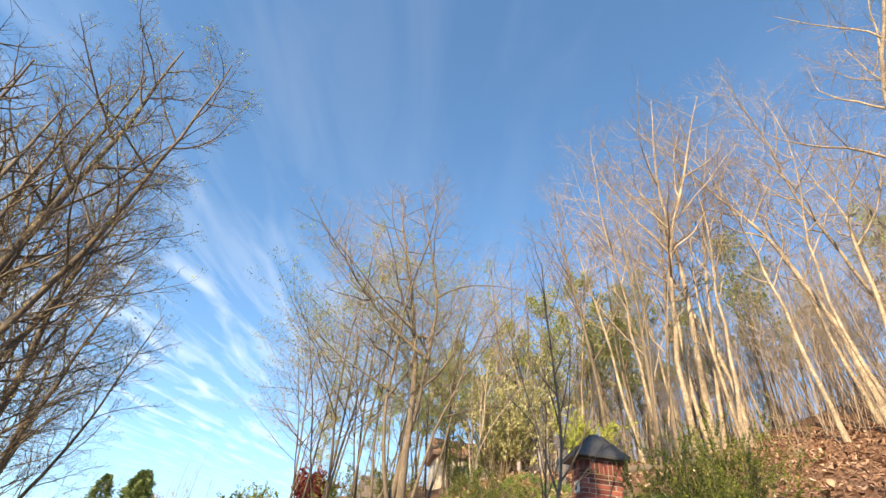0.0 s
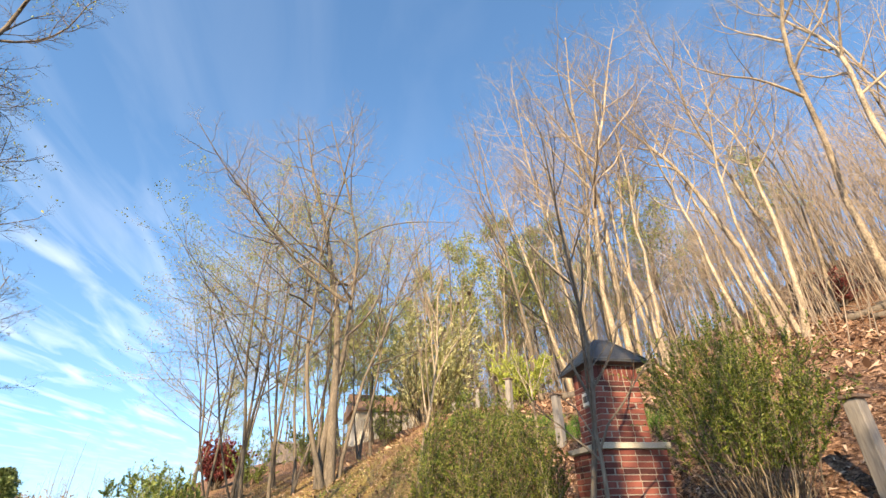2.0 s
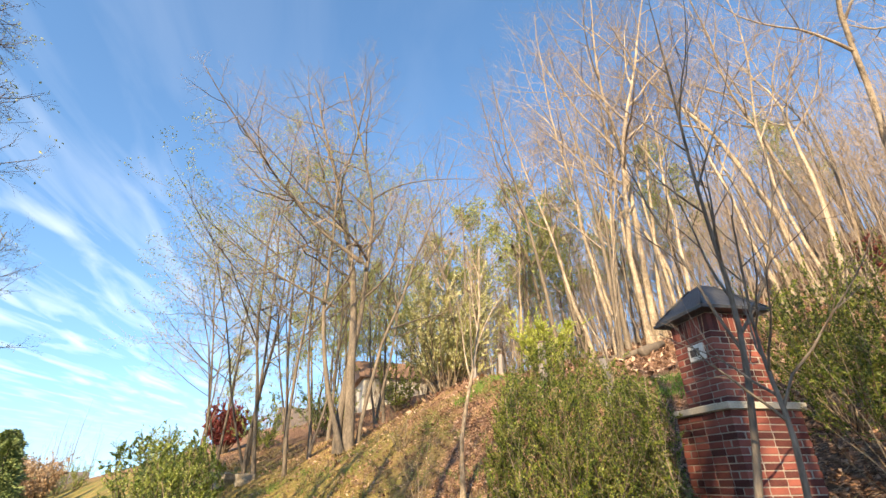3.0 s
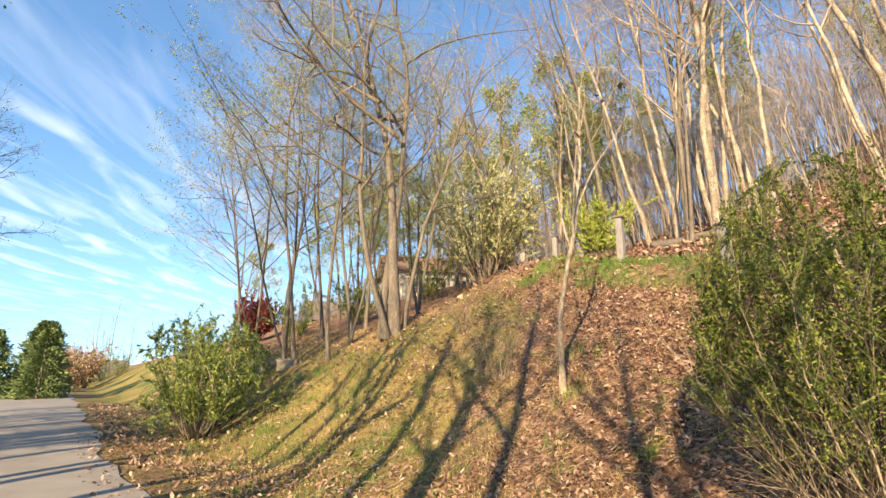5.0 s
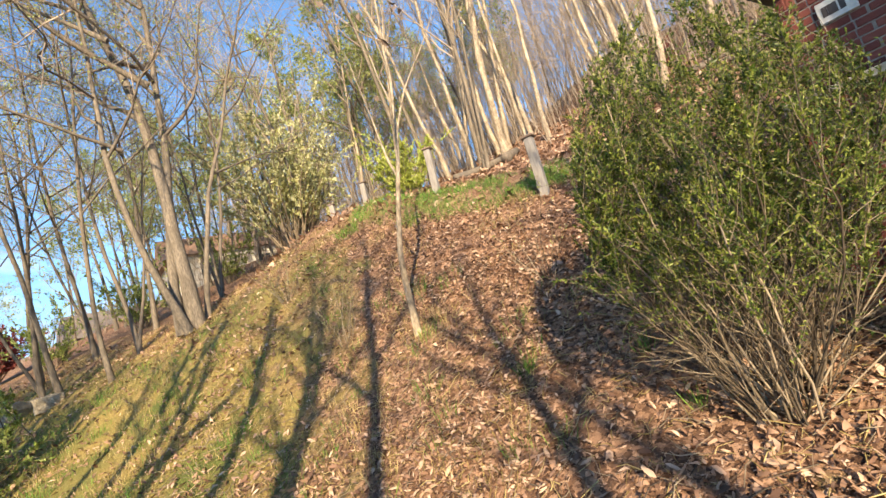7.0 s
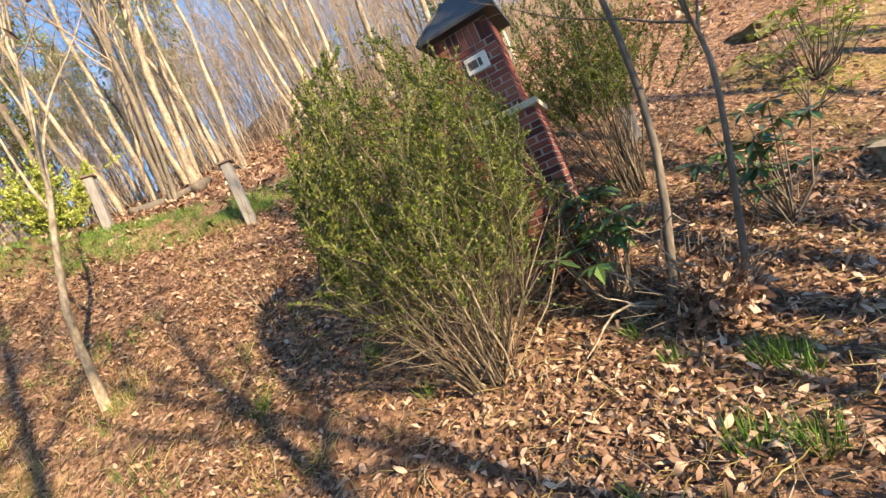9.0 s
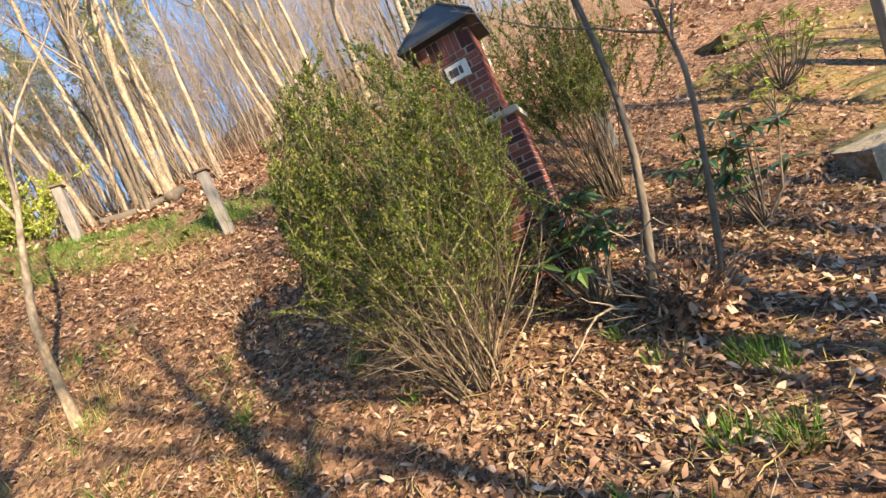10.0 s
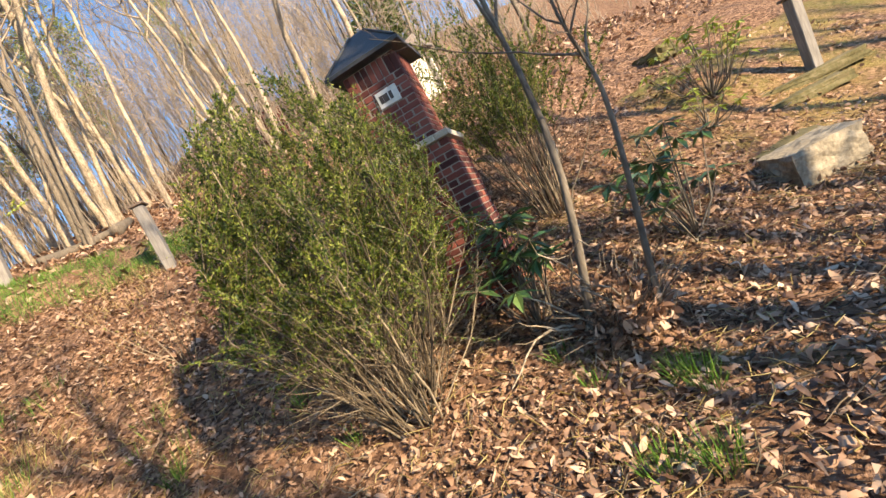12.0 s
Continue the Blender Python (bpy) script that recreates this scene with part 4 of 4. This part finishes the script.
post = fence_post("weathered grey post with a dark cap on the bank")
spots = ((4.6, 6.9, 2), (5.96, 2.93, 4), (3.62, 13.12, 0), (3.5, 16.5, 3), (3.6, 21.0, 2), (2.9, 22.3, -2), (6.6, 33.0, 1), (4.4, 30.5, -2))
for k, (x, y, lean) in enumerate(spots):
    m = pose(x, y, on_ground(x, y), lean, -lean / 2, 12 + 9 * k)
    if k:
        copy_thing(post, m)
    else:
        post.matrix_basis = m


def rock(seed, x, y, sx, sy, sz, turn, label, sink=.12, tilt=0, mat=None, block=0.0):
    rng = np.random.default_rng(seed)
    bm = bmesh.new()
    bmesh.ops.create_cube(bm, size=1)
    bmesh.ops.subdivide_edges(bm, edges=bm.edges[:], cuts=7, use_grid_fill=True)
    o = Vector(rng.uniform(0, 50, 3))
    for v in bm.verts:
        q = Vector(v.co)
        q = q * (.82 + block * .15 + (.18 - block * .15) * .5 / max(q.length, .3))
        q += v.co.normalized() * (noise.noise(v.co * 2.2 + o) * .16 * (1 - .5 * block) + noise.noise(v.co * 6 + o) * .05 + noise.noise(v.co * 13 + o) * .02)
        v.co = Vector((q.x * sx, q.y * sy, q.z * sz))
    me = bpy.data.meshes.new("rock")
    bm.to_mesh(me); bm.free()
    me.materials.append(mat or ROCK)
    ob = new("rock", me)
    ob.matrix_basis = pose(x, y, on_ground(x, y) + sz / 2 - sink, tilt, 0, turn)
    return tagged(ob, label, "rock")


rock(1, 3.2, 4.52, .85, .5, .42, -70, "large flat-topped boulder on the leafy slope", .1, 4, block=1.0)
rock(2, 3.85, 4.5, .9, .32, .15, -68, "flat mossy stone ledge behind the boulder", .1, 3, MOSS, .8)
rock(3, 5.75, 3.2, 1.7, .32, .17, -78, "long mossy stone ledge on the upper slope", .1, 2, MOSS, .7)
rock(9, 5.25, 3.5, 1.3, .3, .16, -75, "long mossy stone ledge on the upper slope", .08, 2, MOSS, .7)
rock(4, 8.2, 4.3, .8, .5, .32, 30, "mossy boulder on the upper slope", .12, 0, MOSS)
rock(5, -6.9, 26.6, 1.2, .6, .6, 60, "pale boulder at the foot of the slender trees")
rock(6, -6.0, 25.3, .7, .5, .45, 20, "pale boulder at the foot of the slender trees")


def log(x0, y0, x1, y1, r, label):
    rng = np.random.default_rng(int(abs(x0 * 10)))
    f = np.linspace(0, 1, 9)[:, None]
    p = np.array([[x0, y0]]) * (1 - f) + np.array([[x1, y1]]) * f + rng.normal(0, .05, (9, 2))
    pts = np.column_stack([p, [on_ground(a, b) + r * .8 for a, b in p]])
    pts = np.concatenate([pts[:1], pts, pts[-1:]])
    pts[0] += (pts[1] - pts[2]) * .01
    pts[-1] += (pts[-2] - pts[-3]) * .01
    me = tubes("log", [(pts, np.concatenate([[.002], np.linspace(r, r * .7, 9), [.002]]))], 9)
    me.materials.append(BARK_DARK)
    tagged(new("log", me), label, "log")


log(6.8, 20.3, 9.4, 20.0, .16, "fallen dark log among the leaves")
log(8.6, 19.2, 10.2, 20.4, .2, "fallen dark log among the leaves")
for k in range(9):
    log(15.5 + k * .9, 13.2 + (k * 1.7) % 4.5, 18.6 + k * .9, 11.6 + (k * 1.9) % 4.5, .10 + .03 * (k % 3), "fallen weathered log lying across the hill")


# ---------------------------------------------------------------- houses and the far end of the lane
def house(x, y, z, w, d, h, roof_h, turn, wall, roof, label):
    ob = thing("house", pose(x, y, z, 0, 0, turn), label, "house")
    part("wall", box(bmesh.new(), -w / 2, w / 2, -d / 2, d / 2, -2, h), wall, ob)
    bm = bmesh.new()
    o = .4
    v = [bm.verts.new(c) for c in ((-w / 2 - o, -d / 2 - o, h), (w / 2 + o, -d / 2 - o, h), (w / 2 + o, d / 2 + o, h), (-w / 2 - o, d / 2 + o, h), (-w / 2 - o, 0, h + roof_h), (w / 2 + o, 0, h + roof_h))]
    for f in ((0, 1, 5, 4), (2, 3, 4, 5), (1, 2, 5), (3, 0, 4), (3, 2, 1, 0)):
        bm.faces.new([v[i] for i in f])
    part("roof", bm, roof, ob)
    for k in range(max(2, int(w / 3))):
        u = -w / 2 + (k + .5) * w / max(2, int(w / 3))
        win = part("window", box(bmesh.new(), u - .55, u + .55, -d / 2 - .03, -d / 2 + .05, h - 1.8, h - .5), WHITE_WALL, ob, "white window frame")
        part("pane", box(bmesh.new(), u - .45, u + .45, -d / 2 - .045, -d / 2, h - 1.7, h - .6), GLASS_DARK, win)
    return ob


house(2.1, 46.1, 6.3, 8, 6, 3.0, 2.0, 8, WHITE_WALL, ROOF_BROWN, "pale house with a brown roof behind the trees")
house(-5.2, 58, 3.6, 9, 7, 2.8, 2.4, 20, WHITE_WALL, ROOF, "white house with a grey roof behind the trees")
house(-66, 132, -.6, 9, 7, 2.6, 2.6, 35, WHITE_WALL, ROOF, "distant pale house at the end of the lane")
house(15.8, 10.4, 6.75, 1.0, 1.2, 1.2, .5, 65, WHITE_WALL, ROOF, "small white shed with a grey roof on the hill")


def conifer(seed, tall, r, label):
    rng = np.random.default_rng(seed)
    ob = thing("conifer", Matrix(), label, "tree", "evergreens by the lane")
    part("trunk", tubes("trunk", [(np.array([[0, 0, -.2], [0, 0, tall * .5], [0, 0, tall]]), np.array([.14, .09, .01]))], 7), BARK_DARK, ob)
    n = 6500
    h = rng.uniform(.03, 1, n) ** 1.2
    a = rng.uniform(0, 6.283, n)
    bough = .62 + .22 * np.sin(a * 5 + h * 30) + .16 * np.sin(a * 3 - h * 17 + 1) + rng.normal(0, .07, n)
    q = np.sqrt(rng.uniform(.25, 1, n)) * r * (1 - h) ** .6 * bough
    c = np.column_stack([np.cos(a) * q, np.sin(a) * q, h * tall - q * .15])
    w = np.column_stack([np.cos(a), np.sin(a), rng.uniform(-.5, .8, n)])
    part("foliage", leaf_mesh("foliage", c, w, .32, .12, rng), LEAF_CONIFER, ob, kind="stuff")
    return ob


fir = conifer(1, 6.0, 2.7, "dense dark green conifer beside the lane")
for k, (x, y, size) in enumerate(((-25.0, 42.5, .8), (-27.5, 46, .95), (-28.5, 43, .8), (-33, 56, 1.1))):
    stand(fir, x, y, 77 * k, 0, size, copy=k > 0)
green_pine = conifer(2, 12.0, 2.6, "tall evergreen on the hill")
stand(green_pine, 23.5, 12.2, 0, 3, 1.0, copy=False)


# ---------------------------------------------------------------- grass and leaf litter
def litter(name, seed, n, s0, s1, v0, v1, size, label, keep=None):
    rng = np.random.default_rng(seed)
    s, v = rng.uniform(s0, s1, n), rng.uniform(v0, v1, n)
    if keep is not None:
        ok = keep(s, v, rng)
        s, v = s[ok], v[ok]
    x, y = place(s, v)
    c = np.column_stack([x, y, height(x, y) + rng.uniform(.005, .045, len(x))])
    a = rng.uniform(0, 6.283, len(x))
    d = np.column_stack([np.cos(a), np.sin(a), rng.normal(.08, .4, len(x))])
    nn = np.column_stack([rng.normal(0, .55, len(x)), rng.normal(0, .55, len(x)), np.ones(len(x))])
    me = curled_leaves(name, c, d, nn, size, rng)
    me.materials.append(LITTER)
    tagged(new(name, me), label, "leaves", kind="stuff")


def patchy(s, v, rng):
    x, y = place(s, v)
    w = .5 + .5 * np.sin(x * 1.3 + 1.7 * np.sin(y * .9)) * np.sin(y * 1.1 + x * .4)
    dry = np.clip((v + 4.5) / 4, 0, 1) * np.clip((6.8 - s) / 2.5, 0, 1)
    return rng.uniform(0, 1, len(s)) < (.18 + .82 * w) * (1 - .5 * dry) * (1 - .75 * np.clip((-10.3 - v) / 2, 0, 1) * np.clip((s - 2.5) / 1.5, 0, 1))


litter("fallen_leaves", 1, 74000, .8, 6.6, -13.5, -2, .062, "brown curled fallen leaves on the bank", patchy)
litter("fallen_leaves", 5, 26000, .8, 8.5, -2, 3, .066, "brown curled fallen leaves on the bank", patchy)
litter("fallen_leaves", 6, 15000, 6.6, 8.5, -16, -2, .075, "brown curled fallen leaves on the upper bank", patchy)
litter("fallen_leaves", 7, 7000, .8, 6.6, -16, -13.5, .075, "brown curled fallen leaves on the upper bank", patchy)
litter("fallen_leaves", 2, 24000, 8.5, 26, -22, 8, .15, "brown fallen leaves under the hill's trees")
litter("fallen_leaves", 3, 2500, -.5, 1.0, -14, 10, .07, "scattered brown leaves along the road's edge")
litter("fallen_leaves", 4, 12000, .3, 9, 3, 26, .09, "brown fallen leaves under the slender trees")



def grass(name, seed, spots, blades, tall, mat, label):
    rng = np.random.default_rng(seed)
    c, d = [], []
    for x, y, r in spots:
        k = int(blades * r * r)
        a, q = rng.uniform(0, 6.283, k), r * np.sqrt(rng.uniform(0, 1, k))
        px, py = x + np.cos(a) * q, y + np.sin(a) * q
        c.append(np.column_stack([px, py, height(px, py) - .01]))
        d.append(np.column_stack([np.cos(a) * .4 * q / r + rng.normal(0, .22, k), np.sin(a) * .4 * q / r + rng.normal(0, .22, k), np.ones(k)]))
    me = leaf_mesh(name, np.concatenate(c), np.concatenate(d), tall, .005 + tall * .012, rng, .2)
    me.materials.append(mat)
    tagged(new(name, me), label, "grass", kind="stuff")


grass("grass_tufts", 1, ((-.24, 7.06, .10), (-.34, 6.78, .11), (.58, 6.7, .13), (.40, 6.62, .08), (.65, 7.33, .06), (.97, 9.9, .08), (.33, 10.9, .08), (.5, 9.2, .06), (-.75, 7.3, .05), (-.55, 7.6, .05), (.95, 7.5, .06)), 7000, .20, GRASS, "tufts of fresh green grass among the leaves")
green = random.Random(8)
spots = []
for _ in range(120):
    s, v = green.uniform(8.2, 9.6), green.uniform(-6.5, 1.0)
    spots.append((*place(s, v), green.uniform(.15, .35)))
for _ in range(190):
    s, v = green.uniform(1.2, 6.5), green.uniform(-5, 14)
    spots.append((*place(s, v), green.uniform(.08, .25)))
grass("grass_strip", 2, spots, 900, .2, GRASS, "dark green grass along the top of the bank")
spots = []
for _ in range(620):
    s, v = green.uniform(.9, 9), green.uniform(-4.5, 18)
    spots.append((*place(s, v), green.uniform(.12, .35)))
grass("dry_grass", 3, spots, 420, .16, STRAW, "short straw-coloured dry grass on the bank")


def debris(seed, n, s0, s1, v0, v1, mat, label, long):
    """Broken twigs and dead stalks lying among the leaves."""
    rng = np.random.default_rng(seed)
    x, y = place(rng.uniform(s0, s1, n), rng.uniform(v0, v1, n))
    lines = []
    for i in range(n):
        a, l = rng.uniform(0, 6.283), long * rng.uniform(.3, 1.3)
        x1, y1 = x[i] + math.cos(a) * l, y[i] + math.sin(a) * l
        h = rng.uniform(.02, .07)
        p, q = np.array([x[i], y[i], on_ground(x[i], y[i]) + h]), np.array([x1, y1, on_ground(x1, y1) + h + rng.uniform(-.02, .05)])
        lines.append((np.array([p, (p + q) / 2 + rng.normal(0, .02, 3), q]), np.array([.004, .0035, .002]) * rng.uniform(.6, 1.6)))
    me = tubes("debris", lines, 3)
    me.materials.append(mat)
    tagged(new("debris", me), label, "debris", kind="stuff")


debris(1, 2600, .9, 6.5, -13, 1, STEM, "broken twigs lying among the fallen leaves", .28)
debris(2, 3800, .8, 5.5, -12, 3, STRAW, "flattened dead stalks of grass on the bank", .16)
